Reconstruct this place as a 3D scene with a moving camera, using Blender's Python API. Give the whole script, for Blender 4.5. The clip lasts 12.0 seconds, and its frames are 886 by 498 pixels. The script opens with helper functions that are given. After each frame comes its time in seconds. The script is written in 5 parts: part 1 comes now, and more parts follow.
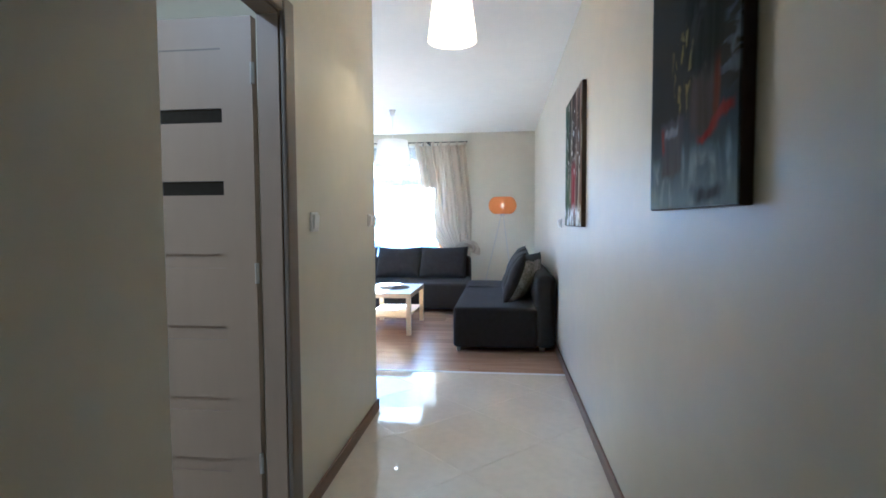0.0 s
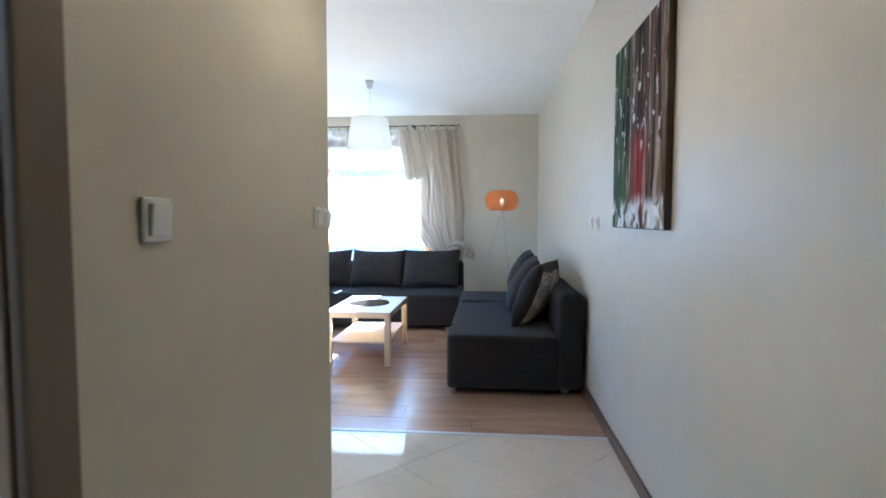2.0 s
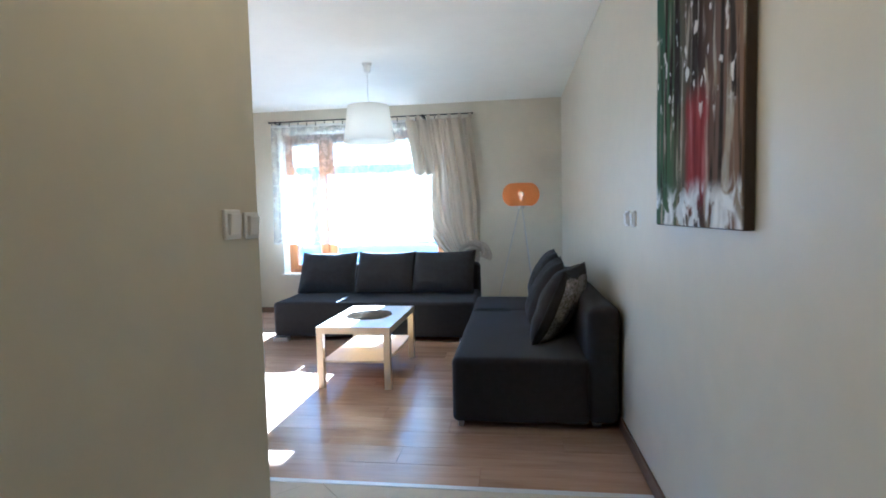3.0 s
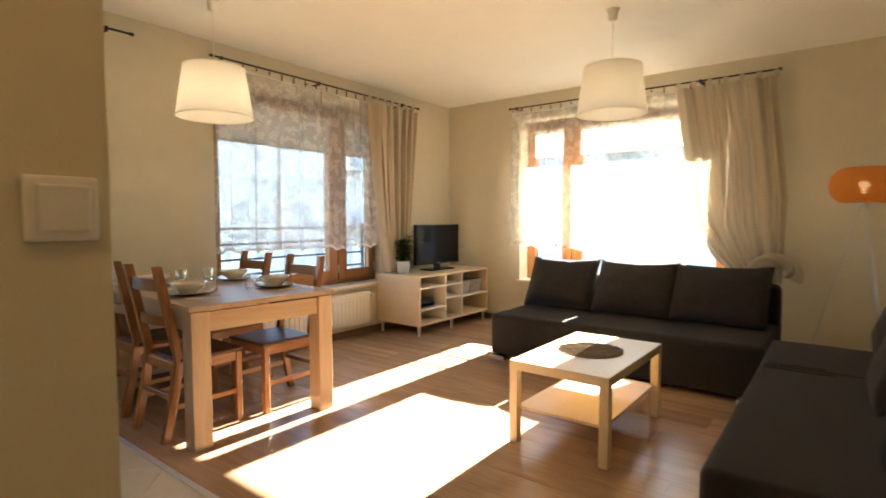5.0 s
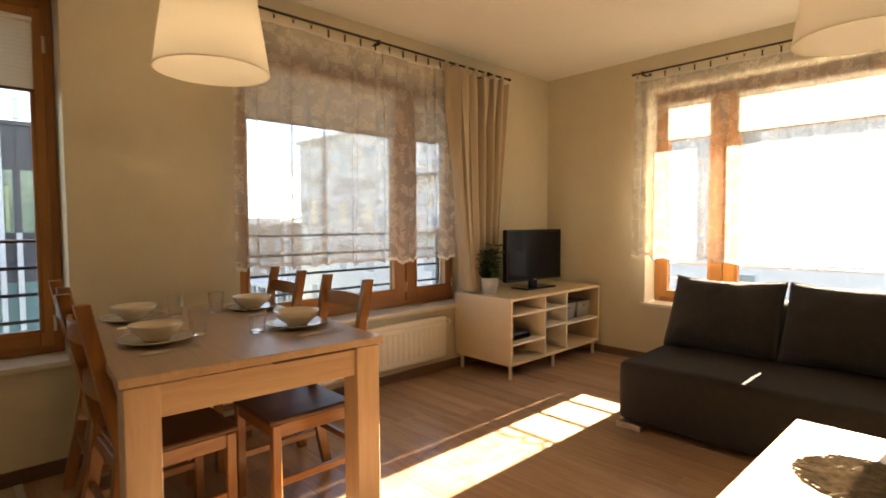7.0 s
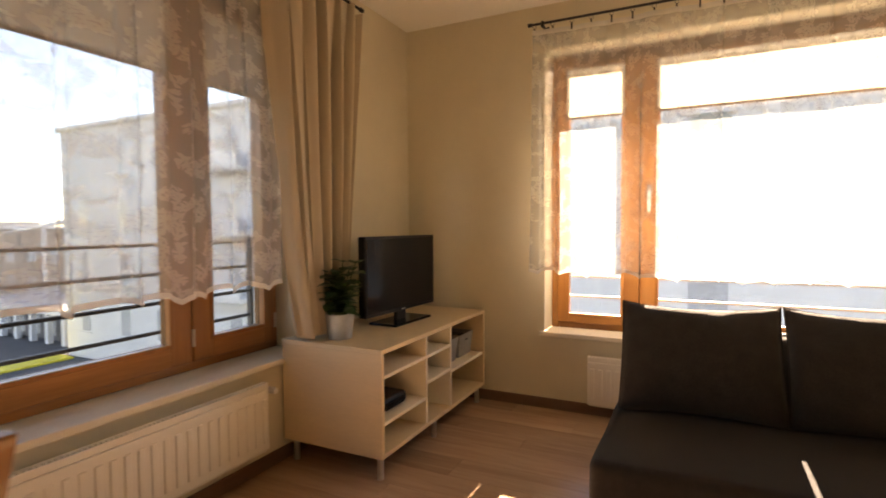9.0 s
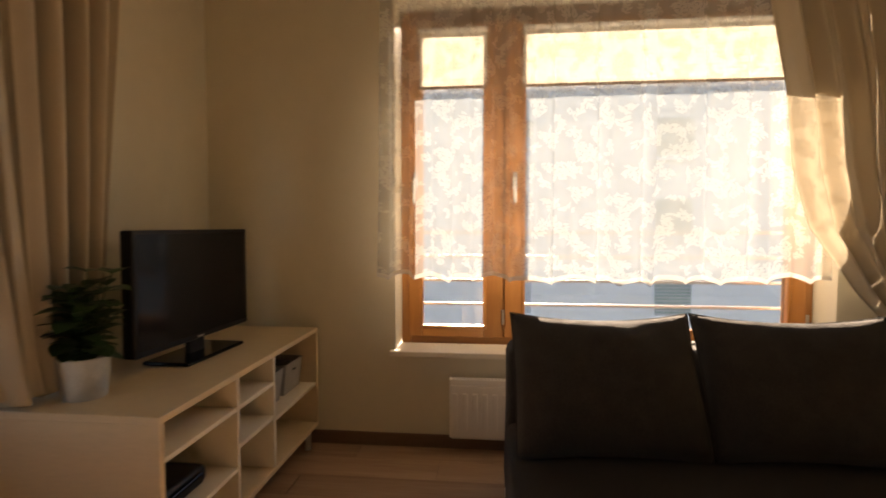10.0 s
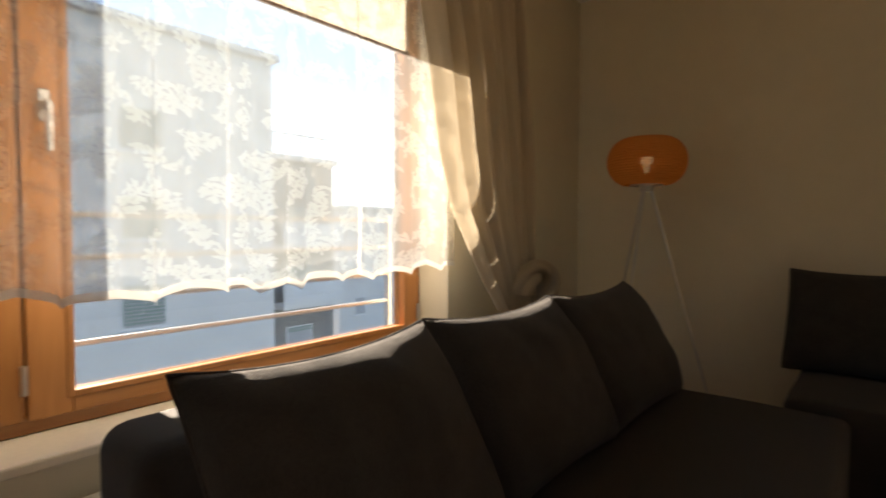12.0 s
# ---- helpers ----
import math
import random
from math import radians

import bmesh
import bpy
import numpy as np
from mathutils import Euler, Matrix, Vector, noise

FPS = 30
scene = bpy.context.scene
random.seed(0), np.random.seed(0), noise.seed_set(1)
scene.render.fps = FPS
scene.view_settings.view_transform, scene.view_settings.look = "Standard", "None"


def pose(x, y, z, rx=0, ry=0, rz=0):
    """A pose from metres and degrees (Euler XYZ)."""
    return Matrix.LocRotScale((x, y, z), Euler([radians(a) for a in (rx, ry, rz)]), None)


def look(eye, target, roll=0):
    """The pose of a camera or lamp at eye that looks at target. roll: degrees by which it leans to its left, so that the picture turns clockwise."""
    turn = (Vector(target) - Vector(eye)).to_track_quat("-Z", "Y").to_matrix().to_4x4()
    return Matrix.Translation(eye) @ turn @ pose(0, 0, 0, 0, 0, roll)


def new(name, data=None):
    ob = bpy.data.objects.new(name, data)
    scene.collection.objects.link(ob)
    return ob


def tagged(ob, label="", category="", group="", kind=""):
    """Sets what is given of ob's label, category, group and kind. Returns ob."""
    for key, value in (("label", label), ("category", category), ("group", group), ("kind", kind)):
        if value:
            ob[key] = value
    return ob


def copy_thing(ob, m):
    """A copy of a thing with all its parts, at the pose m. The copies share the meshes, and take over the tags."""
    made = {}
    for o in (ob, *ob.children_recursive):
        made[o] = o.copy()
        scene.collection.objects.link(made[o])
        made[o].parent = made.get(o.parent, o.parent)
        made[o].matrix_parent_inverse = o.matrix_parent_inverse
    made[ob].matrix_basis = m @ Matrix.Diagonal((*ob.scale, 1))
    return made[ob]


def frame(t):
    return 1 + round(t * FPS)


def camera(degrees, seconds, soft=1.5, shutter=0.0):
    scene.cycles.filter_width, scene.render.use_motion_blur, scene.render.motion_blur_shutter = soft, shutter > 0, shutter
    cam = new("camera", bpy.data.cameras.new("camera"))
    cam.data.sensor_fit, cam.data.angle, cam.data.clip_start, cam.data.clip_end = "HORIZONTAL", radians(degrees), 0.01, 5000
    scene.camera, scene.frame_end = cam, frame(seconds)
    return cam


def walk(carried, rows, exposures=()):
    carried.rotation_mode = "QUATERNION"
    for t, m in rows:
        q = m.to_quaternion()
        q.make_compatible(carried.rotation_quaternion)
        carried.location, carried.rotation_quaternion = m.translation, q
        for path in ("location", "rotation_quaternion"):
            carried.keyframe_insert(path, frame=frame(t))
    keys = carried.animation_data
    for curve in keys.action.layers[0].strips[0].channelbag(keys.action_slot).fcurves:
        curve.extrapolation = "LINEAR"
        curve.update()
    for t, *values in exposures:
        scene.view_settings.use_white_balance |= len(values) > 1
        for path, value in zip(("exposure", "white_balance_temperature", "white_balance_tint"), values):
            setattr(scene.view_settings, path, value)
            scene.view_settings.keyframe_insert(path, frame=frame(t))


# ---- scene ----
cam = camera(81.2, 12.0, 1.7, 0.3)
PATH = [
    (0, (-0.478, 0.811, 1.223), (-0.706, 2.795, 1.115), -0.3),
    (0.5, (-0.575, 1.106, 1.217), (-0.785, 3.092, 1.108), -0.2),
    (1, (-0.625, 1.403, 1.227), (-0.825, 3.39, 1.111), -0.3),
    (1.5, (-0.661, 1.727, 1.232), (-0.84, 3.716, 1.114), -0.1),
    (2, (-0.668, 2.043, 1.225), (-0.833, 4.033, 1.108), 0.1),
    (2.5, (-0.626, 2.358, 1.242), (-0.8, 4.346, 1.115), -0.7),
    (4.5, (-0.523, 3.527, 1.218), (-1.483, 5.278, 1.099), -0.3),
    (5, (-0.599, 3.798, 1.211), (-1.815, 5.381, 1.098), -0.1),
    (5.5, (-0.756, 4.084, 1.205), (-2.15, 5.515, 1.099), -0.4),
    (6, (-0.959, 4.318, 1.204), (-2.423, 5.677, 1.103), -0.4),
    (6.5, (-1.211, 4.538, 1.215), (-2.685, 5.886, 1.115), -0.3),
    (8.5, (-2.418, 5.485, 1.217), (-3.525, 7.148, 1.124), -0.3),
    (9, (-2.668, 5.796, 1.211), (-3.551, 7.588, 1.123), -0.4),
    (9.5, (-2.859, 6.133, 1.2), (-3.448, 8.042, 1.108), -0.2),
    (10, (-3.044, 6.466, 1.174), (-3.247, 8.454, 1.082), 0.0),
    (10.5, (-3.155, 6.77, 1.146), (-2.966, 8.759, 1.063), 0.3),
    (11, (-3.25, 7.059, 1.107), (-2.659, 8.968, 1.035), 0.3),
    (11.5, (-3.313, 7.327, 1.092), (-2.271, 9.033, 1.026), 0.2),
    (12, (-3.334, 7.545, 1.081), (-1.804, 8.829, 1.006), 0.1),
]
EXPOSURES = [(0.0, 6.75, 4000, 4), (1.0, 6.85, 4000, 4), (2.5, 6.3, 4070, 3), (4.5, 6.0, 5150, 0), (5.5, 5.45, 9500, 17), (6.5, 5.2, 9600, 16),
             (8.5, 5.1, 10000, 23), (9.5, 4.5, 9600, 22), (10.0, 4.1, 9500, 21), (10.5, 4.0, 9200, 19), (11.0, 4.05, 8650, 16), (11.5, 3.9, 8250, 14), (12.0, 3.95, 8050, 14)]
walk(cam, [(t, look(*r)) for t, *r in PATH], EXPOSURES)

# ---- world, sun, large lights ----
SUN_TAN = 0.455                      # slope of the sun's rays, which run along -y
world = bpy.data.worlds.new("sky")
scene.world = world
world.use_nodes = True
wn, wl = world.node_tree.nodes, world.node_tree.links
sky = wn.new("ShaderNodeTexSky")
sky.sky_type, sky.sun_disc = "NISHITA", False
sky.sun_elevation, sky.sun_rotation = math.atan(SUN_TAN), radians(0)
sky.air_density, sky.dust_density, sky.ozone_density = 0.7, 0.0, 1.3
wl.new(sky.outputs[0], wn["Background"].inputs[0])
wn["Background"].inputs[1].default_value = 0.06
sun = new("sun", bpy.data.lights.new("sun", "SUN"))
sun.data.energy, sun.data.angle, sun.data.color = 3.5, radians(0.5), (1.0, 0.94, 0.86)
sun.matrix_world = look((0, 40, 40 * SUN_TAN), (0, 0, 0))


# ---- materials ----
def mat(name, color, rough=0.6, metal=0.0, noise_scale=0.0, vary=0.0, bump=0.0, bump_scale=60.0, coat=0.0, stretch=(1, 1, 1)):
    """A principled surface with colour variation at two scales and fine relief."""
    m = bpy.data.materials.new(name)
    m.use_nodes = True
    n, l = m.node_tree.nodes, m.node_tree.links
    b = n["Principled BSDF"]
    b.inputs["Roughness"].default_value, b.inputs["Metallic"].default_value = rough, metal
    b.inputs["Coat Weight"].default_value = coat
    b.inputs["Base Color"].default_value = (*color, 1)
    tc = n.new("ShaderNodeTexCoord")
    mp = n.new("ShaderNodeMapping")
    mp.inputs["Scale"].default_value = stretch
    l.new(tc.outputs["Object"], mp.inputs[0])
    if vary:
        a = n.new("ShaderNodeTexNoise")
        a.inputs["Scale"].default_value, a.inputs["Detail"].default_value = noise_scale, 6
        l.new(mp.outputs[0], a.inputs["Vector"])
        c = n.new("ShaderNodeTexNoise")
        c.inputs["Scale"].default_value, c.inputs["Detail"].default_value = noise_scale * 7.3, 4
        l.new(mp.outputs[0], c.inputs["Vector"])
        add = n.new("ShaderNodeMath")
        add.operation = "ADD"
        l.new(a.outputs[0], add.inputs[0])
        l.new(c.outputs[0], add.inputs[1])
        mr = n.new("ShaderNodeMapRange")
        mr.inputs[1].default_value, mr.inputs[2].default_value = 0.7, 1.3
        mr.inputs[3].default_value, mr.inputs[4].default_value = 1 - vary, 1 + vary
        l.new(add.outputs[0], mr.inputs[0])
        hs = n.new("ShaderNodeHueSaturation")
        hs.inputs["Color"].default_value = (*color, 1)
        l.new(mr.outputs[0], hs.inputs["Value"])
        l.new(hs.outputs[0], b.inputs["Base Color"])
    if bump:
        e = n.new("ShaderNodeTexNoise")
        e.inputs["Scale"].default_value, e.inputs["Detail"].default_value = bump_scale, 5
        l.new(mp.outputs[0], e.inputs["Vector"])
        bp = n.new("ShaderNodeBump")
        bp.inputs["Strength"].default_value, bp.inputs["Distance"].default_value = bump, 0.01
        l.new(e.outputs[0], bp.inputs["Height"])
        l.new(bp.outputs[0], b.inputs["Normal"])
    return m


def wood(name, dark, light, scale=1.0, rough=0.4, axis=0, random_shift=True, contrast=1.0, coat=0.0):
    """Wood whose grain runs along the local axis 0, 1 or 2, each object shifted and toned by its own random number."""
    m = bpy.data.materials.new(name)
    m.use_nodes = True
    n, l = m.node_tree.nodes, m.node_tree.links
    b = n["Principled BSDF"]
    b.inputs["Roughness"].default_value, b.inputs["Coat Weight"].default_value = rough, coat
    tc, mp, oi = n.new("ShaderNodeTexCoord"), n.new("ShaderNodeMapping"), n.new("ShaderNodeObjectInfo")
    s = [9.0 * scale] * 3
    s[axis] = 0.7 * scale
    mp.inputs["Scale"].default_value = s
    l.new(tc.outputs["Object"], mp.inputs[0])
    if random_shift:
        mul = n.new("ShaderNodeMath")
        mul.operation = "MULTIPLY"
        mul.inputs[1].default_value = 40
        l.new(oi.outputs["Random"], mul.inputs[0])
        l.new(mul.outputs[0], mp.inputs["Location"])
    a = n.new("ShaderNodeTexNoise")
    a.inputs["Scale"].default_value, a.inputs["Detail"].default_value, a.inputs["Distortion"].default_value = 1.0, 7, 0.6
    l.new(mp.outputs[0], a.inputs["Vector"])
    f = n.new("ShaderNodeTexNoise")
    f.inputs["Scale"].default_value, f.inputs["Detail"].default_value = 7.0, 5
    l.new(mp.outputs[0], f.inputs["Vector"])
    mx = n.new("ShaderNodeMix")
    mx.inputs[0].default_value = 0.35
    l.new(a.outputs[0], mx.inputs[2])
    l.new(f.outputs[0], mx.inputs[3])
    cr = n.new("ShaderNodeValToRGB")
    cr.color_ramp.elements[0].position, cr.color_ramp.elements[1].position = 0.5 - 0.17 / contrast, 0.5 + 0.17 / contrast
    cr.color_ramp.elements[0].color, cr.color_ramp.elements[1].color = (*dark, 1), (*light, 1)
    l.new(mx.outputs[0], cr.inputs[0])
    tone = n.new("ShaderNodeMapRange")
    tone.inputs[3].default_value, tone.inputs[4].default_value = 0.86, 1.12
    l.new(oi.outputs["Random"], tone.inputs[0])
    hs = n.new("ShaderNodeHueSaturation")
    l.new(cr.outputs[0], hs.inputs["Color"])
    l.new(tone.outputs[0], hs.inputs["Value"])
    l.new(hs.outputs[0], b.inputs["Base Color"])
    bp = n.new("ShaderNodeBump")
    bp.inputs["Strength"].default_value, bp.inputs["Distance"].default_value = 0.12, 0.004
    l.new(mx.outputs[0], bp.inputs["Height"])
    l.new(bp.outputs[0], b.inputs["Normal"])
    return m


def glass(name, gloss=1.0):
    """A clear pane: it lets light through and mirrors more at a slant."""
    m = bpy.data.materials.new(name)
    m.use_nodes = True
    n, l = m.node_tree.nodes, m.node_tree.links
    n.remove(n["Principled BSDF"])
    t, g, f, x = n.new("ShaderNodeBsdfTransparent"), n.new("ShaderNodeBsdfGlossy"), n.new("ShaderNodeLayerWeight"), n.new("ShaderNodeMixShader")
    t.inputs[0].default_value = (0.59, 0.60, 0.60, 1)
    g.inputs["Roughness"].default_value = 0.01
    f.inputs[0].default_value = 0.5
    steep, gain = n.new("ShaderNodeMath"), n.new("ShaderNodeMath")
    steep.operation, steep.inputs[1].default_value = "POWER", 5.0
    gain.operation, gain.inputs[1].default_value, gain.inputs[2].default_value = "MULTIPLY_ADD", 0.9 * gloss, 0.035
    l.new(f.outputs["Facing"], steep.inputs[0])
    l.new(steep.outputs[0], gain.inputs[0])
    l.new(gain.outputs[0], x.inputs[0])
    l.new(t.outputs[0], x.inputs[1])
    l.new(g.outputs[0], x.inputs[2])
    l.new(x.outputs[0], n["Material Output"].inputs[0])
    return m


def cloth(name, color, through_light=0.4, open_part=0.0, weave=0.15, scale=900.0):
    """Thin cloth: part scatters back, part passes light on, part is open weave."""
    m = bpy.data.materials.new(name)
    m.use_nodes = True
    n, l = m.node_tree.nodes, m.node_tree.links
    n.remove(n["Principled BSDF"])
    d, t, x = n.new("ShaderNodeBsdfDiffuse"), n.new("ShaderNodeBsdfTranslucent"), n.new("ShaderNodeMixShader")
    tc, w, hs = n.new("ShaderNodeTexCoord"), n.new("ShaderNodeTexNoise"), n.new("ShaderNodeHueSaturation")
    w.inputs["Scale"].default_value, w.inputs["Detail"].default_value = scale, 2
    l.new(tc.outputs["Object"], w.inputs["Vector"])
    mr = n.new("ShaderNodeMapRange")
    mr.inputs[1].default_value, mr.inputs[2].default_value = 0.3, 0.7
    mr.inputs[3].default_value, mr.inputs[4].default_value = 1 - weave, 1 + weave
    l.new(w.outputs[0], mr.inputs[0])
    hs.inputs["Color"].default_value = (*color, 1)
    l.new(mr.outputs[0], hs.inputs["Value"])
    l.new(hs.outputs[0], d.inputs[0])
    l.new(hs.outputs[0], t.inputs[0])
    x.inputs[0].default_value = through_light
    l.new(d.outputs[0], x.inputs[1])
    l.new(t.outputs[0], x.inputs[2])
    out = x
    if open_part:
        o, y = n.new("ShaderNodeBsdfTransparent"), n.new("ShaderNodeMixShader")
        y.inputs[0].default_value = open_part
        l.new(x.outputs[0], y.inputs[1])
        l.new(o.outputs[0], y.inputs[2])
        out = y
    l.new(out.outputs[0], n["Material Output"].inputs[0])
    return m


def lace(name):
    """Sheer net with woven sprigs of leaves: the sprigs are dense, the net is more open. Works on UV in metres."""
    m = bpy.data.materials.new(name)
    m.use_nodes = True
    n, l = m.node_tree.nodes, m.node_tree.links
    n.remove(n["Principled BSDF"])
    tc = n.new("ShaderNodeTexCoord")

    def calc(op, a, c=0.0):
        q = n.new("ShaderNodeMath")
        q.operation = op
        for i, v in enumerate((a, c)):
            if isinstance(v, (int, float)):
                q.inputs[i].default_value = v
            else:
                l.new(v, q.inputs[i])
        return q.outputs[0]

    def leaflets(shift, scale, long_side, short_side, level):
        """One layer of small pointed leaves; each stands or falls whole by a coarse noise, and leans with its neighbours."""
        mp, vo = n.new("ShaderNodeMapping"), n.new("ShaderNodeTexVoronoi")
        mp.inputs["Location"].default_value, mp.inputs["Scale"].default_value = shift, (scale, scale, scale)
        l.new(tc.outputs["UV"], mp.inputs[0])
        vo.voronoi_dimensions = "2D"
        vo.inputs["Scale"].default_value, vo.inputs["Randomness"].default_value = 1.0, 0.7
        l.new(mp.outputs[0], vo.inputs["Vector"])
        sub, rot, sep, sc = n.new("ShaderNodeVectorMath"), n.new("ShaderNodeVectorRotate"), n.new("ShaderNodeSeparateXYZ"), n.new("ShaderNodeSeparateColor")
        sub.operation = "SUBTRACT"
        l.new(mp.outputs[0], sub.inputs[0])
        l.new(vo.outputs["Position"], sub.inputs[1])
        l.new(vo.outputs["Color"], sc.inputs[0])
        home = n.new("ShaderNodeMapping")
        home.inputs["Location"].default_value = [-c / scale for c in shift]
        home.inputs["Scale"].default_value = (1 / scale, 1 / scale, 1)
        l.new(vo.outputs["Position"], home.inputs[0])
        fan, clump = n.new("ShaderNodeTexNoise"), n.new("ShaderNodeTexNoise")
        for t, freq, detail in ((fan, 8.0, 0.0), (clump, 12.0, 1.0)):
            t.noise_dimensions = "2D"
            t.inputs["Scale"].default_value, t.inputs["Detail"].default_value = freq, detail
            l.new(home.outputs[0], t.inputs["Vector"])
        rot.rotation_type = "Z_AXIS"
        l.new(sub.outputs[0], rot.inputs["Vector"])
        l.new(calc("ADD", calc("MULTIPLY", fan.outputs[0], 12.0), calc("MULTIPLY", sc.outputs[0], 1.5)), rot.inputs["Angle"])
        l.new(rot.outputs[0], sep.inputs[0])
        oval = calc("ADD", calc("POWER", calc("ABSOLUTE", calc("DIVIDE", sep.outputs[0], long_side)), 1.5), calc("POWER", calc("ABSOLUTE", calc("DIVIDE", sep.outputs[1], short_side)), 1.5))
        return calc("MULTIPLY", calc("LESS_THAN", oval, 1.0), calc("GREATER_THAN", clump.outputs[0], level))

    cover = calc("MAXIMUM", calc("MAXIMUM", leaflets((0, 0, 0), 46.0, 0.78, 0.26, 0.525), leaflets((3.7, 1.9, 0), 54.0, 0.78, 0.26, 0.53)), leaflets((8.3, 4.1, 0), 62.0, 0.74, 0.22, 0.53))
    cov = n.new("ShaderNodeMapRange")
    cov.inputs[3].default_value, cov.inputs[4].default_value = LACE_NET, LACE_SPRIG
    l.new(cover, cov.inputs[0])
    d, t, x, o, y = (n.new("ShaderNodeBsdfDiffuse"), n.new("ShaderNodeBsdfTranslucent"), n.new("ShaderNodeMixShader"),
                     n.new("ShaderNodeBsdfTransparent"), n.new("ShaderNodeMixShader"))
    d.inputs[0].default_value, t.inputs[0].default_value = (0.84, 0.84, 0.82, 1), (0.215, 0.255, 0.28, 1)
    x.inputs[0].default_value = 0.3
    l.new(d.outputs[0], x.inputs[1])
    l.new(t.outputs[0], x.inputs[2])
    l.new(cov.outputs[0], y.inputs[0])
    l.new(o.outputs[0], y.inputs[1])
    l.new(x.outputs[0], y.inputs[2])
    l.new(y.outputs[0], n["Material Output"].inputs[0])
    return m


LACE_NET, LACE_SPRIG = 0.35, 0.54
M_WALL = mat("wall_paint", (0.645, 0.595, 0.46), 0.42, noise_scale=1.1, vary=0.03, bump=0.08, bump_scale=170)
M_CEIL = mat("ceiling_paint", (0.84, 0.84, 0.78), 0.8, noise_scale=0.8, vary=0.02, bump=0.05, bump_scale=150)
M_ALU = mat("aluminium", (0.72, 0.73, 0.75), 0.45, metal=0.6, noise_scale=60, vary=0.05)
M_FRAME = wood("pine_frame", (0.30, 0.115, 0.03), (0.42, 0.18, 0.055), 1.5, 0.35, 2, coat=0.2)
M_FRAME_H = wood("pine_frame_level", (0.30, 0.115, 0.03), (0.42, 0.18, 0.055), 1.5, 0.35, 1, coat=0.2)
M_FRAME_X = wood("pine_frame_cross", (0.30, 0.115, 0.03), (0.42, 0.18, 0.055), 1.5, 0.35, 0, coat=0.2)
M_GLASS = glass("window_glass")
M_SILL = mat("sill_stone", (0.72, 0.67, 0.56), 0.35, noise_scale=9, vary=0.05)
M_BASE = wood("baseboard_wood", (0.13, 0.075, 0.045), (0.20, 0.12, 0.075), 1.2, 0.45, 1, contrast=0.8)
M_BASE_X = wood("baseboard_wood_cross", (0.13, 0.075, 0.045), (0.20, 0.12, 0.075), 1.2, 0.45, 0, contrast=0.8)
M_PLANK = wood("laminate", (0.31, 0.19, 0.118), (0.50, 0.345, 0.23), 1.5, 0.25, 0, contrast=0.7)
M_TILE = mat("polished_tile", (0.72, 0.655, 0.545), 0.045, noise_scale=2.5, vary=0.05)
M_GROUT = mat("grout", (0.42, 0.37, 0.30), 0.8, noise_scale=30, vary=0.1)
M_UNDER = mat("floor_base", (0.10, 0.065, 0.045), 0.8, noise_scale=3, vary=0.1)
M_LACE = lace("lace_net")
M_CURTAIN = cloth("linen_curtain", (0.55, 0.48, 0.37), 0.15)
M_BLIND = cloth("pleated_blind", (0.74, 0.71, 0.62), 0.14, weave=0.05, scale=300)
M_SOFA = mat("charcoal_fabric", (0.025, 0.0225, 0.021), 0.9, noise_scale=25, vary=0.16, bump=0.5, bump_scale=450)
M_CUSHION = mat("charcoal_cushion", (0.034, 0.0305, 0.0285), 0.9, noise_scale=18, vary=0.2, bump=0.55, bump_scale=420)
M_WHITE = mat("white_plastic", (0.80, 0.79, 0.76), 0.35, noise_scale=20, vary=0.02)
M_LACQ = mat("white_enamel", (0.80, 0.78, 0.72), 0.3, noise_scale=10, vary=0.02)
M_BLACK = mat("black_plastic", (0.012, 0.012, 0.013), 0.3, noise_scale=30, vary=0.2)
M_SCREEN = mat("dark_screen", (0.006, 0.006, 0.007), 0.12, noise_scale=30, vary=0.1)
M_IRON = mat("black_iron", (0.018, 0.017, 0.016), 0.5, metal=0.4, noise_scale=40, vary=0.2)
M_STEEL = mat("brushed_steel", (0.55, 0.54, 0.52), 0.3, metal=1.0, noise_scale=60, vary=0.06)
M_BIRCH = mat("birch_foil", (0.66, 0.525, 0.34), 0.4, noise_scale=3, vary=0.05, stretch=(1, 1, 6))
M_SHELF = mat("pale_shelf", (0.76, 0.70, 0.58), 0.4, noise_scale=4, vary=0.03)
M_OAK = wood("sonoma_oak", (0.36, 0.245, 0.155), (0.54, 0.40, 0.275), 1.6, 0.38, 2, contrast=0.7)
M_OAK_X = wood("sonoma_oak_long", (0.36, 0.245, 0.155), (0.54, 0.40, 0.275), 1.6, 0.33, 0, contrast=0.7)
M_OAK_Y = wood("sonoma_oak_cross", (0.36, 0.245, 0.155), (0.54, 0.40, 0.275), 1.6, 0.33, 1, contrast=0.7)
M_CHAIR = wood("stained_pine", (0.19, 0.075, 0.022), (0.31, 0.135, 0.045), 2.0, 0.35, 2, coat=0.25)
M_CHAIR_X = wood("stained_pine_cross", (0.19, 0.075, 0.022), (0.31, 0.135, 0.045), 2.0, 0.35, 0, coat=0.25)
M_SEAT = wood("dark_seat", (0.055, 0.024, 0.012), (0.10, 0.045, 0.02), 2.0, 0.45, 1)
M_LACK = mat("birch_table_foil", (0.70, 0.56, 0.36), 0.33, noise_scale=3, vary=0.05, stretch=(6, 1, 1))
M_DOOR = mat("door_foil", (0.32, 0.235, 0.16), 0.45, noise_scale=4, vary=0.03, stretch=(1, 1, 0.15))
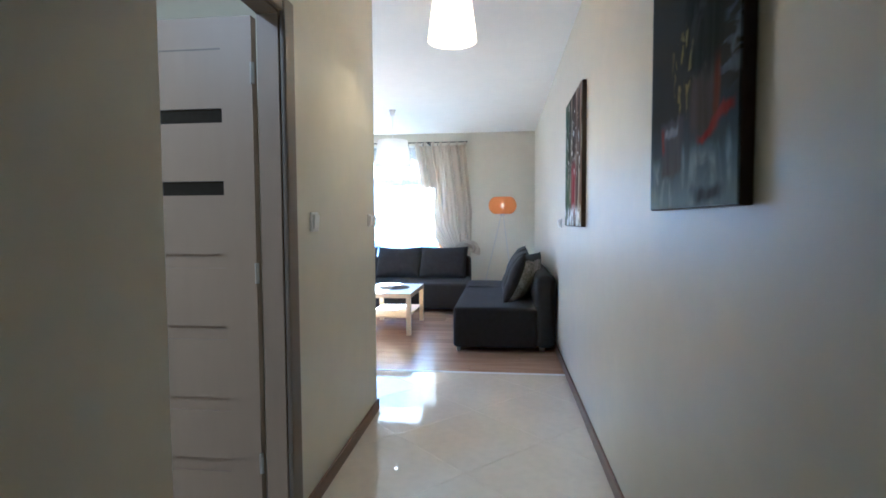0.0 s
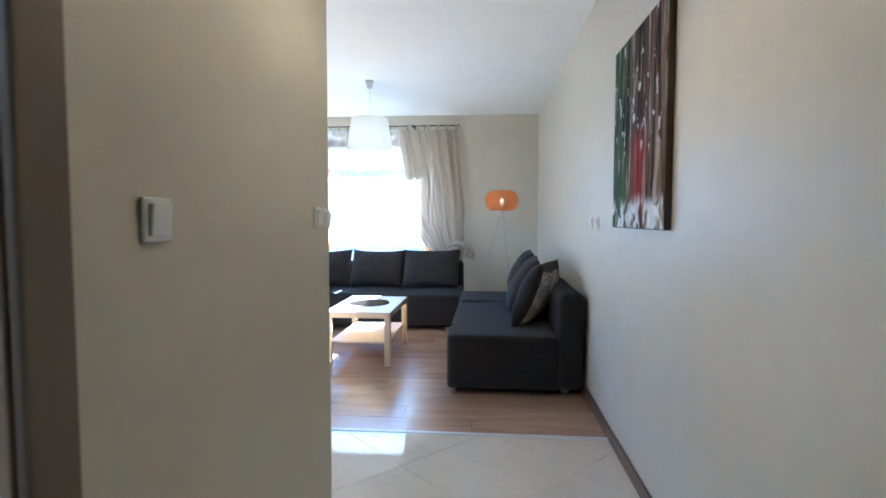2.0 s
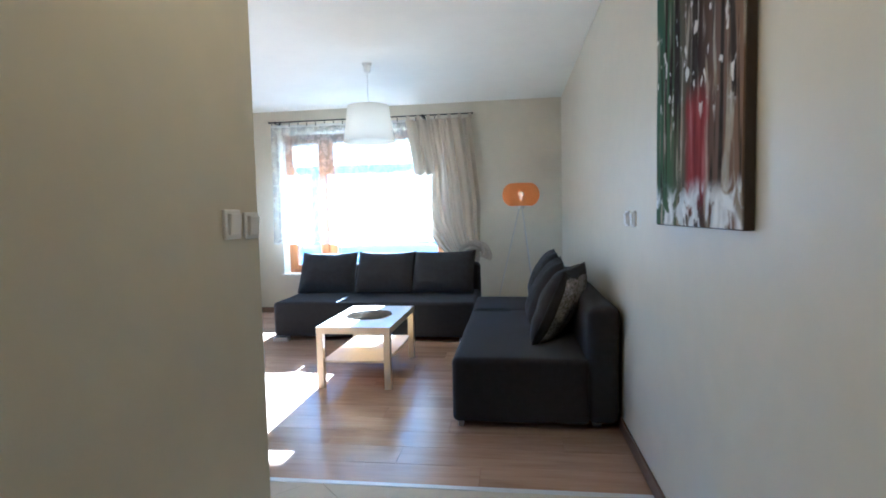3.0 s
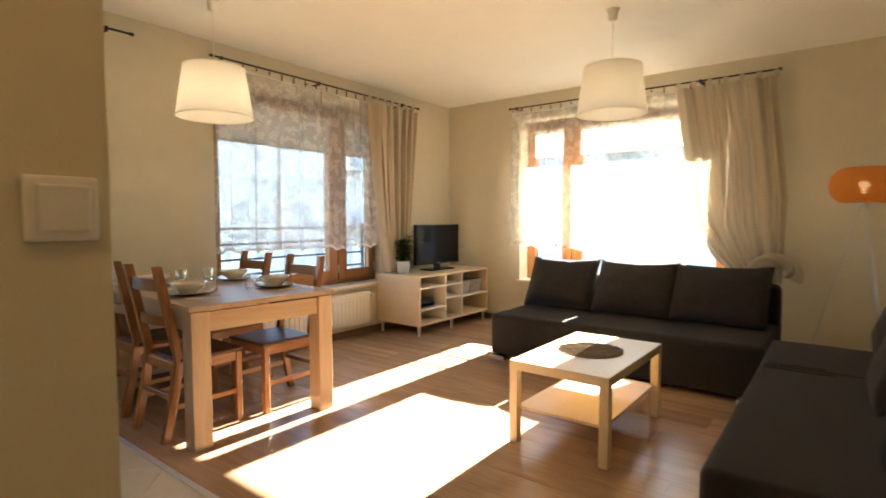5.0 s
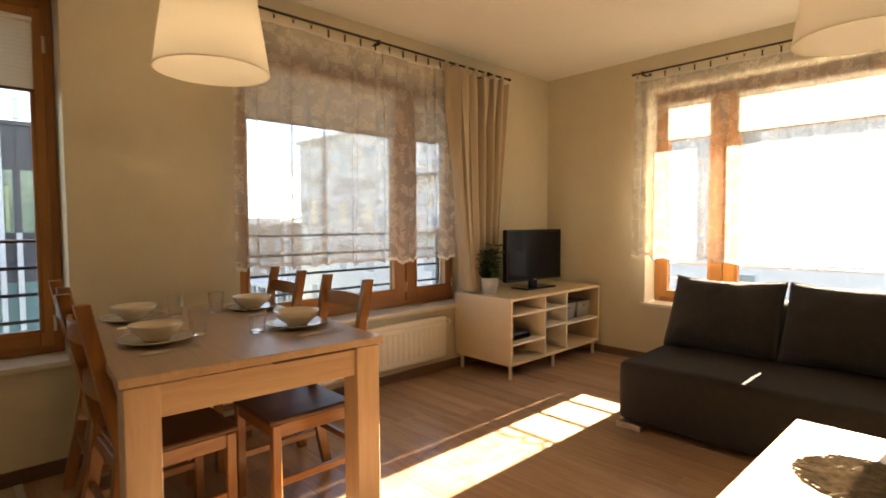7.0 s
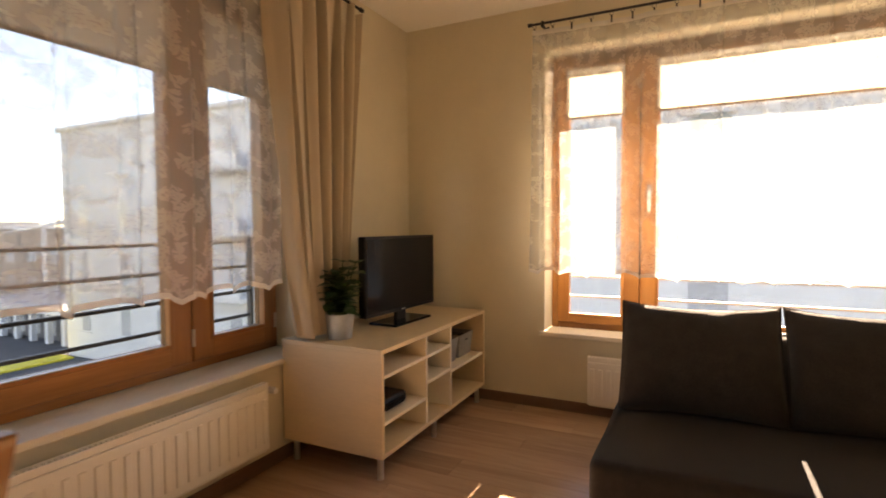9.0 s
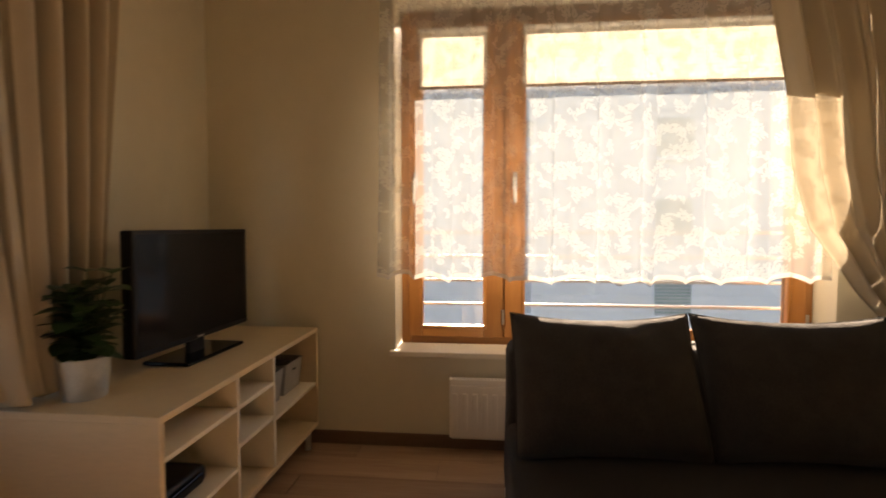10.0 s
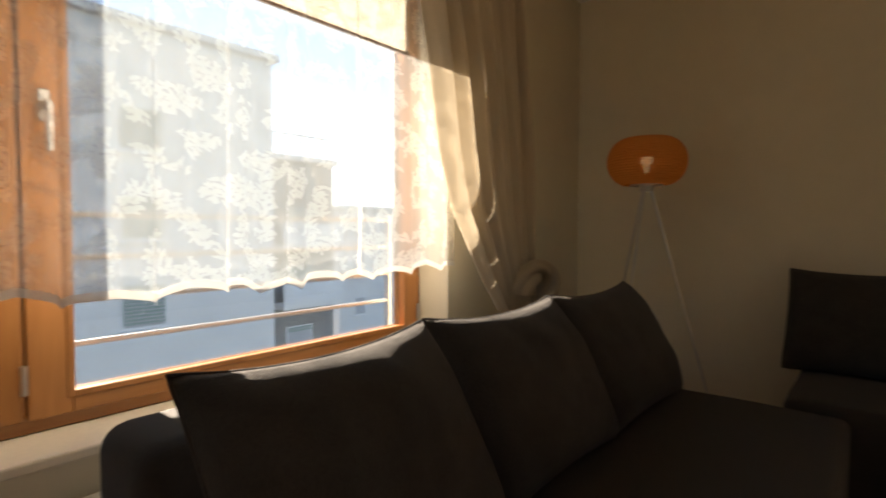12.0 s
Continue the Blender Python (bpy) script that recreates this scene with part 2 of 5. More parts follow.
M_CASING = mat("casing_foil", (0.17, 0.132, 0.092), 0.5, noise_scale=5, vary=0.05, stretch=(1, 1, 0.2))
for fabric, fuzz in ((M_SOFA, 0.10), (M_CUSHION, 0.08)):
    fabric.node_tree.nodes["Principled BSDF"].inputs["Sheen Weight"].default_value = fuzz
M_SMOKED = mat("smoked_glass", (0.03, 0.024, 0.018), 0.2, noise_scale=5, vary=0.1)
for dark in (M_SCREEN, M_BLACK, M_SOFA, M_CUSHION, M_SMOKED):
    dark.node_tree.nodes["Principled BSDF"].inputs["Specular IOR Level"].default_value = 0.15


# ---- building blocks ----
def box(bm, a, b, bevel=0.0, seg=2):
    r = bmesh.ops.create_cube(bm, size=1.0)
    vs = r["verts"]
    for v in vs:
        v.co = Vector([a[i] + (b[i] - a[i]) * (v.co[i] + 0.5) for i in range(3)])
    if bevel:
        es = list({e for v in vs for e in v.link_edges})
        bmesh.ops.bevel(bm, geom=es, offset=bevel, segments=seg, profile=0.5, affect="EDGES")
    return bm


def cyl(bm, p, q, r1, r2=None, seg=16, caps=True):
    p, q = Vector(p), Vector(q)
    d = q - p
    m = Matrix.Translation((p + q) / 2) @ d.to_track_quat("Z", "Y").to_matrix().to_4x4()
    bmesh.ops.create_cone(bm, cap_ends=caps, segments=seg, radius1=r1, radius2=r1 if r2 is None else r2, depth=d.length, matrix=m)
    return bm


def tube(bm, pts, r, seg=8):
    """One unbroken round tube along the points."""
    pts = [Vector(p) for p in pts]
    rings = []
    for i, p in enumerate(pts):
        d = (pts[min(i + 1, len(pts) - 1)] - pts[max(i - 1, 0)]).normalized()
        side = d.cross(Vector((0.31, 0.95, 0.07))).normalized()
        up = side.cross(d)
        rings.append([bm.verts.new(p + (side * math.cos(math.tau * k / seg) + up * math.sin(math.tau * k / seg)) * r) for k in range(seg)])
    for a, b in zip(rings, rings[1:]):
        for k in range(seg):
            bm.faces.new((a[k], a[(k + 1) % seg], b[(k + 1) % seg], b[k]))
    bm.faces.new(rings[0][::-1])
    bm.faces.new(rings[-1])
    return bm


def lathe(bm, profile, seg=32, centre=(0, 0)):
    """Turns a list of (radius, height) about the upright axis."""
    rings = []
    for r, z in profile:
        rings.append([bm.verts.new((centre[0] + max(r, 1e-4) * math.cos(2 * math.pi * k / seg), centre[1] + max(r, 1e-4) * math.sin(2 * math.pi * k / seg), z)) for k in range(seg)])
    for a, b in zip(rings, rings[1:]):
        for k in range(seg):
            bm.faces.new((a[k], a[(k + 1) % seg], b[(k + 1) % seg], b[k]))
    return bm


def mesh_of(name, bm, material, smooth=False):
    bmesh.ops.recalc_face_normals(bm, faces=bm.faces)
    me = bpy.data.meshes.new(name)
    bm.to_mesh(me)
    bm.free()
    me.materials.append(material)
    if smooth:
        for p in me.polygons:
            p.use_smooth = True
    return me


def part(name, bm, material, parent=None, label="", smooth=False):
    ob = new(name, mesh_of(name, bm, material, smooth))
    if parent is not None:
        ob.parent = parent
    if label:
        tagged(ob, label)
    return ob


def thing(name, m, label, category, group="", kind=""):
    e = new(name)
    e.empty_display_size = 0.1
    e.matrix_world = m
    return tagged(e, label, category, group, kind)


def solid(name, a, b, material, bevel=0.0, label="", category="", kind="structure"):
    return tagged(part(name, box(bmesh.new(), a, b, bevel), material), label, category, "", kind)


def wall_with_openings(name, axis, face, back, lo, hi, z0, z1, openings, label):
    """A wall across axis ('x' or 'y') between face and back, from lo to hi along the other axis, with openings (lo, hi, z0, z1)."""
    bm = bmesh.new()

    def piece(u0, u1, w0, w1):
        if u1 - u0 > 1e-4 and w1 - w0 > 1e-4:
            c, d = min(face, back), max(face, back)
            box(bm, (c, u0, w0) if axis == "x" else (u0, c, w0), (d, u1, w1) if axis == "x" else (u1, d, w1))
    at = lo
    for o0, o1, w0, w1 in sorted(openings):
        piece(at, o0, z0, z1)
        piece(o0, o1, z0, w0)
        piece(o0, o1, w1, z1)
        at = o1
    piece(at, hi, z0, z1)
    return tagged(part(name, bm, M_WALL), label, "wall", "", "structure")


# ---- large structure ----
CEIL, XL, XR, YF, XH = 2.63, -4.60, 0.03, 9.14, -1.288
HEAD_TOP = 2.005
YC, YT = 4.046, 4.925                         # end of the hall's partition; line where tiles meet planks
W0, W1, W2 = (4.15, 5.155, 0.555, 2.365), (5.995, 8.0, 0.535, 2.365), (-3.57, -1.396, 0.51, 2.345)
wall_with_openings("wall_right", "x", XR, XR + 0.15, -4.5, 9.5, -0.1, 2.8, [], "long smooth cream painted wall with two canvases")
wall_with_openings("wall_far", "y", YF, YF + 0.36, -4.96, XR, -0.1, 2.8, [W2], "cream painted wall around a wide window")
wall_with_openings("wall_left", "x", XL, XL - 0.36, 1.0, YF, -0.1, 2.8, [W0, W1], "cream painted wall with two wood-framed windows")
wall_with_openings("wall_hall", "x", XH, XH - 0.095, -4.5, YC, -0.1, 2.8, [(1.973, 2.68, -0.1, HEAD_TOP)], "cream painted hall partition beside a door")
wall_with_openings("wall_back", "y", -4.5, -4.65, -4.96, XR + 0.15, -0.1, 2.8, [], "plain cream wall closing the hall")
wall_with_openings("wall_kitchen", "y", 3.44, 3.29, XL, XH - 0.095, -0.1, 2.8, [], "plain cream wall closing the side space")
wall_with_openings("wall_side", "x", -3.3, -3.45, -4.5, 3.29, -0.1, 2.8, [], "plain cream wall of the side room")
solid("ceiling", (-4.96, -4.65, CEIL), (XR + 0.15, 9.5, CEIL + 0.2), M_CEIL, 0, "smooth white painted ceiling", "ceiling")
floor = solid("floor", (-4.96, -4.65, -0.2), (XR + 0.15, YF, -0.012), M_UNDER, 0, "floor of laminate planks and polished tiles", "floor")


def baseboard(a, b, m):
    bm = box(bmesh.new(), a, b)
    top = [e for e in bm.edges if all(abs(v.co.z - max(a[2], b[2])) < 1e-5 for v in e.verts)]
    bmesh.ops.bevel(bm, geom=top, offset=0.005, segments=2, profile=0.5, affect="EDGES")
    tagged(part("baseboard", bm, m), "dark brown wood-look baseboard along a wall", "baseboard", "", "structure")


baseboard((XR - 0.014, -4.5, 0), (XR, YF, 0.07), M_BASE)
baseboard((XH, 2.7555, 0), (XH + 0.014, YC + 0.014, 0.07), M_BASE)
baseboard((XH - 0.095, YC, 0), (XH, YC + 0.014, 0.07), M_BASE_X)
baseboard((XL, 3.44, 0), (XL + 0.014, YF, 0.07), M_BASE)
baseboard((XL + 0.014, YF - 0.014, 0), (XR - 0.014, YF, 0.07), M_BASE_X)
bm = box(bmesh.new(), (XL + 0.014, YT - 0.016, -0.006), (XR - 0.014, YT + 0.016, 0.004), 0.0015, 1)
tagged(part("trim", bm, M_ALU), "thin aluminium strip between tiles and laminate", "floor strip", "", "structure")


# ---- windows ----
def window(name, m, op, d, panes, zb, zt, label, hinge_side):
    """Local x along the wall, y outwards from the room, z up. panes: (left, right) of each glass."""
    u0, u1, z0, z1 = op
    w = thing(name, m, label, "window", "", "structure")
    f = thing("window_frame", Matrix(), "", "")
    f.parent = w
    t = 0.055
    for nm, a, b, mm in (("stile", (u0 + 0.002, d + 0.02, z0 + 0.002), (u0 + t, d + 0.10, z1 - 0.002), M_FRAME), ("stile", (u1 - t, d + 0.02, z0 + 0.002), (u1 - 0.002, d + 0.10, z1 - 0.002), M_FRAME),
                         ("rail", (u0 + t, d + 0.02, z0 + 0.002), (u1 - t, d + 0.10, z0 + t), M_FRAME_X), ("rail", (u0 + t, d + 0.02, z1 - t - 0.03), (u1 - t, d + 0.10, z1 - 0.002), M_FRAME_X)):
        part(nm, box(bmesh.new(), a, b, 0.006), mm, f)
    for (_, b), (a, _) in zip(panes, panes[1:]):
        part("mullion", box(bmesh.new(), ((a + b) / 2 - 0.035, d + 0.03, z0 + t), ((a + b) / 2 + 0.035, d + 0.098, z1 - t - 0.03), 0.004), M_FRAME, f)
    part("air_vent", box(bmesh.new(), (u0 + 0.2, d + 0.004, z1 - 0.055), (u1 - 0.25, d + 0.02, z1 - 0.025), 0.003), M_BASE_X, f, "slim brown trickle vent")
    for k, (a, b) in enumerate(panes):
        la = u0 + t - 0.012 if k == 0 else (panes[k - 1][1] + a) / 2 + 0.004
        lb = u1 - t + 0.012 if k == len(panes) - 1 else (b + panes[k + 1][0]) / 2 - 0.004
        s = thing("sash", Matrix(), "", "")
        s.parent = w
        y0, y1 = d, d + 0.075
        sb, st = z0 + t - 0.012, z1 - t - 0.02
        for x0, x1, c0, c1, mm, nm in ((la, a, sb, st, M_FRAME, "stile"), (b, lb, sb, st, M_FRAME, "stile"), (a, b, sb, zb, M_FRAME_X, "rail"), (a, b, zt, st, M_FRAME_X, "rail")):
            part(nm, box(bmesh.new(), (x0, y0, c0), (x1, y1, c1), 0.005), mm, s)
        bead = bmesh.new()
        for x0, x1, c0, c1 in ((a - 0.014, a + 0.006, zb - 0.014, zt + 0.014), (b - 0.006, b + 0.014, zb - 0.014, zt + 0.014), (a + 0.006, b - 0.006, zb - 0.014, zb + 0.006), (a + 0.006, b - 0.006, zt - 0.006, zt + 0.014)):
            box(bead, (x0, y0 - 0.006, c0), (x1, y0 + 0.004, c1), 0.003, 1)
        part("bead", bead, M_FRAME, s)
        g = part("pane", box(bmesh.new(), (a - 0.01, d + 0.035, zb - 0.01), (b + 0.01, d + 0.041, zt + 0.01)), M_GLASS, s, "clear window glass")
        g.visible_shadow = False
        hx = (la + a) / 2 if (k == 0 and hinge_side[k] == "r") else (b + lb) / 2
        if hinge_side[k] == "l":
            hx = (la + a) / 2
        h = cyl(bmesh.new(), (hx, y0 - 0.005, 1.42), (hx, y0 - 0.045, 1.42), 0.011, seg=10)
        box(h, (hx - 0.014, y0 - 0.008, 1.375), (hx + 0.014, y0, 1.465), 0.003, 1)
        box(h, (hx - 0.009, y0 - 0.058, 1.29), (hx + 0.009, y0 - 0.038, 1.43), 0.006)
        part("window_handle", h, M_STEEL, s, "satin metal window handle")
        hg = bmesh.new()
        for zz in (z0 + 0.16, z1 - 0.25):
            cyl(hg, (la if hx > (la + lb) / 2 else lb, y0 - 0.008, zz - 0.04), (la if hx > (la + lb) / 2 else lb, y0 - 0.008, zz + 0.04), 0.008, seg=10)
        part("hinge", hg, M_STEEL, s)
    sl = box(bmesh.new(), (u0 - 0.03, -0.03, z0 - 0.028), (u1 + 0.03, d + 0.02, z0 + 0.003), 0.006)
    part("window_sill", sl, M_SILL, w, "pale smooth stone sill")
    os_ = box(bmesh.new(), (u0 + 0.004, d + 0.10, z0 + 0.01), (u1 - 0.004, 0.40, z0 + 0.03))
    part("outer_sill", os_, M_STEEL, w)
    return w


def blind(m, a, b, zb, zt, d):
    """A pleated shade in front of a pane, let down from zt to zb."""
    t = thing("pleated_blind", m, "cream pleated window blind drawn a little way down", "blind", "blinds on the windows")
    bm, n = bmesh.new(), 2 * max(6, int((zt - zb) / 0.02))
    rows = [[bm.verts.new((x, d - 0.012 - 0.0015 * (k % 2), zb + (zt - zb) * k / n)) for x in (a - 0.012, b + 0.012)] for k in range(n + 1)]
    for p, q in zip(rows, rows[1:]):
        bm.faces.new((p[0], p[1], q[1], q[0]))
    part("fabric", bm, M_BLIND, t)
    part("bottom_rail", box(bmesh.new(), (a - 0.014, d - 0.024, zb - 0.014), (b + 0.014, d - 0.008, zb), 0.003), M_BASE_X, t, "thin brown rail")
    part("head_rail", box(bmesh.new(), (a - 0.014, d - 0.026, zt), (b + 0.014, d - 0.006, zt + 0.02), 0.003), M_WHITE, t)


ML, MF = pose(XL, 0, 0, 0, 0, 90), pose(0, YF, 0)
window("window_1", ML, W0, 0.19, [(4.26, 5.055)], 0.68, 2.225, "tall wood-framed window with a half-drawn blind", ["l"])
window("window_2", ML, W1, 0.19, [(6.13, 7.325), (7.55, 7.885)], 0.68, 2.235, "wide wood-framed window with two panes behind lace", ["r", "l"])
window("window_3", MF, W2, 0.165, [(-3.451, -3.107), (-2.891, -1.53)], 0.612, 2.225, "wide wood-framed window facing the sun behind lace", ["r", "l"])
blind(ML, 4.26, 5.055, 1.885, 2.215, 0.19)
blind(ML, 6.13, 7.325, 1.90, 2.225, 0.19)
blind(ML, 7.55, 7.885, 1.90, 2.225, 0.19)
blind(MF, -3.451, -3.107, 1.925, 2.215, 0.165)
blind(MF, -2.891, -1.53, 1.925, 2.215, 0.165)


def railing(m, u0, u1, paint, label):
    t = thing("window_railing", m, label, "railing", "railings outside the windows")
    for z in (1.13, 0.985, 0.84, 0.695):
        part("bar", box(bmesh.new(), (u0, 0.45, z - 0.009), (u1, 0.468, z + 0.009), 0.004, 1), paint, t)
    for u in (u0, u1):
        part("post", box(bmesh.new(), (u - 0.012, 0.44, 0.50), (u + 0.012, 0.478, 1.16), 0.004, 1), paint, t)
        part("bracket", box(bmesh.new(), (u - 0.012, 0.36, 0.50), (u + 0.012, 0.44, 0.53), 0.003, 1), paint, t)


M_RAIL = mat("rail_paint", (0.10, 0.10, 0.105), 0.4, metal=0.3, noise_scale=30, vary=0.15)
railing(ML, 4.12, 5.19, M_RAIL, "thin dark metal bars outside a window")
railing(ML, 5.96, 8.04, M_RAIL, "thin dark metal bars outside a window")
# same bars as the others; a paler metal stands in for sunlight
railing(MF, -3.61, -1.36, M_ALU, "thin metal bars, paler for the sun on them, outside the sunny window")


# ---- curtains ----
def sheet(fn, nu, nv, uv_size):
    me_bm = bmesh.new()
    uvl = me_bm.loops.layers.uv.new("UVMap")
    vs = [[me_bm.verts.new(fn(i / nu, j / nv)) for i in range(nu + 1)] for j in range(nv + 1)]
    for j in range(nv):
        for i in range(nu):
            f = me_bm.faces.new((vs[j][i], vs[j][i + 1], vs[j + 1][i + 1], vs[j + 1][i]))
            for loop, (a, b) in zip(f.loops, ((i, j), (i + 1, j), (i + 1, j + 1), (i, j + 1))):
                loop[uvl].uv = (a / nu * uv_size[0], b / nv * uv_size[1])
    return me_bm


def rod(m, u0, u1, y, z, brackets, label):
    t = thing("curtain_rod", m, label, "curtain rod", "curtain rods")
    part("bar", cyl(bmesh.new(), (u0, y, z), (u1, y, z), 0.008, seg=10), M_IRON, t)
    for u in (u0, u1):
        bm = cyl(bmesh.new(), (u - 0.012, y, z), (u + 0.012, y, z), 0.012, seg=10)
        part("finial", bm, M_IRON, t)
    for u in brackets:
        bm = box(bmesh.new(), (u - 0.011, -0.008, z - 0.075), (u + 0.011, 0.0, z + 0.02), 0.002, 1)
        box(bm, (u - 0.007, y, z - 0.022), (u + 0.007, -0.006, z - 0.008), 0.002, 1)
        box(bm, (u - 0.009, y - 0.013, z - 0.024), (u + 0.009, y + 0.013, z + 0.012), 0.003, 1)
        part("bracket", bm, M_IRON, t)
    return t


rod(ML, 4.05, 5.343, -0.17, 2.462, [4.2, 5.19], "black iron curtain rod above a window, empty")
rod(ML, 5.90, 8.326, -0.17, 2.462, [5.98, 6.92, 8.05], "black iron curtain rod carrying lace and a curtain")
rod(MF, -3.631, -1.04, -0.13, 2.467, [-3.55, -1.65], "black iron curtain rod carrying lace and a curtain")


def lace_curtain(m, u0, u1, y, zt, hem, seed, label, pleat):
    rng = random.Random(seed)
    ph = [rng.uniform(0, 6.28) for _ in range(8)]
    width = u1 - u0

    def fold(u):
        x = u * width
        return (0.018 * math.sin(x * 9 + ph[0]) + 0.012 * math.sin(x * 17 + ph[1]) + 0.007 * math.sin(x * 37 + ph[2]) + 0.006 * math.sin(x * 61 + ph[3]))

    def fn(u, v):
        x = u * width
        xs = x + 0.035 * math.sin(x * 6.3 + ph[4])
        scallop = 0.030 * abs(math.sin(xs * 19)) ** 0.7 - 0.008 * math.sin(x * 3.1 + ph[4]) + 0.008 * math.sin(x * 13.7 + ph[6])
        gather = pleat * (0.7 + 0.3 * (1 - v)) * (0.044 * math.sin(x * 27 + ph[5]) * (0.62 + 0.38 * math.sin(x * 4.1 + ph[7])) + 0.017 * math.sin(x * 63 + ph[6]))
        z = (hem + scallop) * (1 - v) + zt * v
        flare = 0.55 + 0.45 * (1 - v)
        return (u0 + x + gather - 0.02 * (1 - v) * max(0.0, 1 - u * 9), y + fold(u) * flare + 0.01 * math.sin(v * 5 + x * 2), z)
    t = thing("lace_curtain", m, label, "curtain", "lace curtains")
    part("net", sheet(fn, 420, 36, (width * 1.25, zt - hem)), M_LACE, t, smooth=True)

    def hemline(u, v):
        p = fn(u, 0.0)
        return (p[0], p[1] - 0.003, p[2] + v * 0.022)
    part("scalloped_hem", sheet(hemline, 260, 1, (width, 0.02)), M_HEM, t, smooth=True)

    def header(u, v):
        p = fn(u, 1.0)
        return (p[0], p[1] - 0.002, p[2] - (1 - v) * 0.03)
    part("header_tape", sheet(header, 200, 1, (width, 0.03)), M_HEM, t, smooth=True)
    n = int(width / 0.115)
    for k in range(n + 1):
        u = u0 + width * k / n
        bm = bmesh.new()
        tube(bm, [(u + 0.011 * math.cos(a * 0.785), y, 2.462 + 0.012 * math.sin(a * 0.785)) for a in range(9)], 0.0016, 6)
        box(bm, (u - 0.005, y - 0.005, zt - 0.02), (u + 0.005, y + 0.005, 2.452), 0.001, 1)
        part("clip_ring", bm, M_IRON, t)
    return t


M_HEM = cloth("lace_hem", (0.80, 0.80, 0.78), 0.08, open_part=0.30, weave=0.08)
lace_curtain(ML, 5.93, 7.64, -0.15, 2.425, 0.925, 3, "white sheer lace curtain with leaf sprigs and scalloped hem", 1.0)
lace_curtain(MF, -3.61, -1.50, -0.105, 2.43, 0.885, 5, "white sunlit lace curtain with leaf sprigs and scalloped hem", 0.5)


def tab_curtain(m, fn, nu, nv, tabs, y, label):
    t = thing("tab_curtain", m, label, "curtain", "linen curtains")
    part("drape", sheet(fn, nu, nv, (1.4, 1.8)), M_CURTAIN, t, smooth=True)
    for u in tabs:
        bm = bmesh.new()
        ring = [(-0.013, -0.06), (-0.013, 0.0), (0, 0.012), (0.013, 0.0), (0.013, -0.06)]
        for (a, c), (b, d) in zip(ring, ring[1:]):
            q = [bm.verts.new((u - 0.02, y + a, 2.464 + c)), bm.verts.new((u + 0.02, y + a, 2.464 + c)), bm.verts.new((u + 0.02, y + b, 2.464 + d)), bm.verts.new((u - 0.02, y + b, 2.464 + d))]
            bm.faces.new(q)
        part("tab", bm, M_CURTAIN, t)
    return t


def drape_left(u, v):
    top0, top1, bot0, bot1 = 7.53, 8.25, 7.77, 8.12
    a, b = bot0 + (top0 - bot0) * v ** 0.8, bot1 + (top1 - bot1) * v
    x = a + (b - a) * u
    k = 0.8 + 0.2 * v
    bend = u * 41 + 0.8 * math.sin(v * 3) + 1.2 * math.sin(u * 7)
    x -= 0.014 * math.sin(2 * bend) * u * (1 - u) * 4
    fold = (0.062 * (0.7 + 0.3 * math.sin(u * 11)) * math.sin(bend) + 0.020 * math.sin(u * 83 + 1.3 + v)) * k
    return (x, -0.200 + fold + 0.03 * (1 - v), 0.655 + (2.41 - 0.655) * v + 0.012 * math.sin(u * 31))


tab_curtain(ML, drape_left, 260, 40, [7.56 + 0.11 * k for k in range(7)], -0.17, "beige linen tab-top curtain gathered beside the window")


def drape_far(u, v):
    z = 0.70 + (2.405 - 0.70) * v
    left = np.interp(z, (0.70, 0.88, 1.17, 1.43, 1.77, 2.41), (-1.31, -1.48, -1.68, -1.745, -1.755, -1.86))
    right = np.interp(z, (0.70, 1.4, 2.41), (-0.97, -0.95, -1.06))
    x = left + (right - left) * u
    k = 1.0 - 0.45 * (1 - v)
    fold = (0.046 * (0.75 + 0.25 * math.sin(u * 9)) * math.sin(u * 38 + 1.1 * math.sin(u * 6) + 0.8 * math.sin(v * 2.5)) + 0.015 * math.sin(u * 71 + 0.7 + 2 * v)) * k
    out = float(np.interp(z, (0.70, 0.90, 1.17, 1.43, 1.77, 2.41), (0.03, 0.05, 0.06, 0.055, 0.025, 0.0))) * (1 - u)
    return (float(x), -0.185 + fold - 0.04 * (1 - v) - out, z - 0.03 * u * (1 - v))


tab_curtain(MF, drape_far, 240, 44, [-1.83 + 0.128 * k for k in range(7)], -0.13, "beige linen tab-top curtain swept aside over the sofa back")


def bundle(u, v):
    a, th = u * math.pi * 1.15, v * math.tau
    r = 0.055 + 0.014 * math.sin(th * 3 + u * 9) + 0.012 * math.sin(th * 5 + u * 21)
    cx, cz = -1.02 + 0.13 * -math.cos(a), 0.765 + 0.11 * math.sin(a)
    return (cx + r * math.cos(th) * -math.cos(a), 8.87 + r * math.sin(th), cz + r * math.cos(th) * math.sin(a) * 0.9)


t = thing("curtain_tail", Matrix(), "grey-beige bunched end of a linen curtain behind the sofa", "curtain")
part("knot", sheet(bundle, 60, 40, (0.5, 0.4)), M_CURTAIN, t, smooth=True)


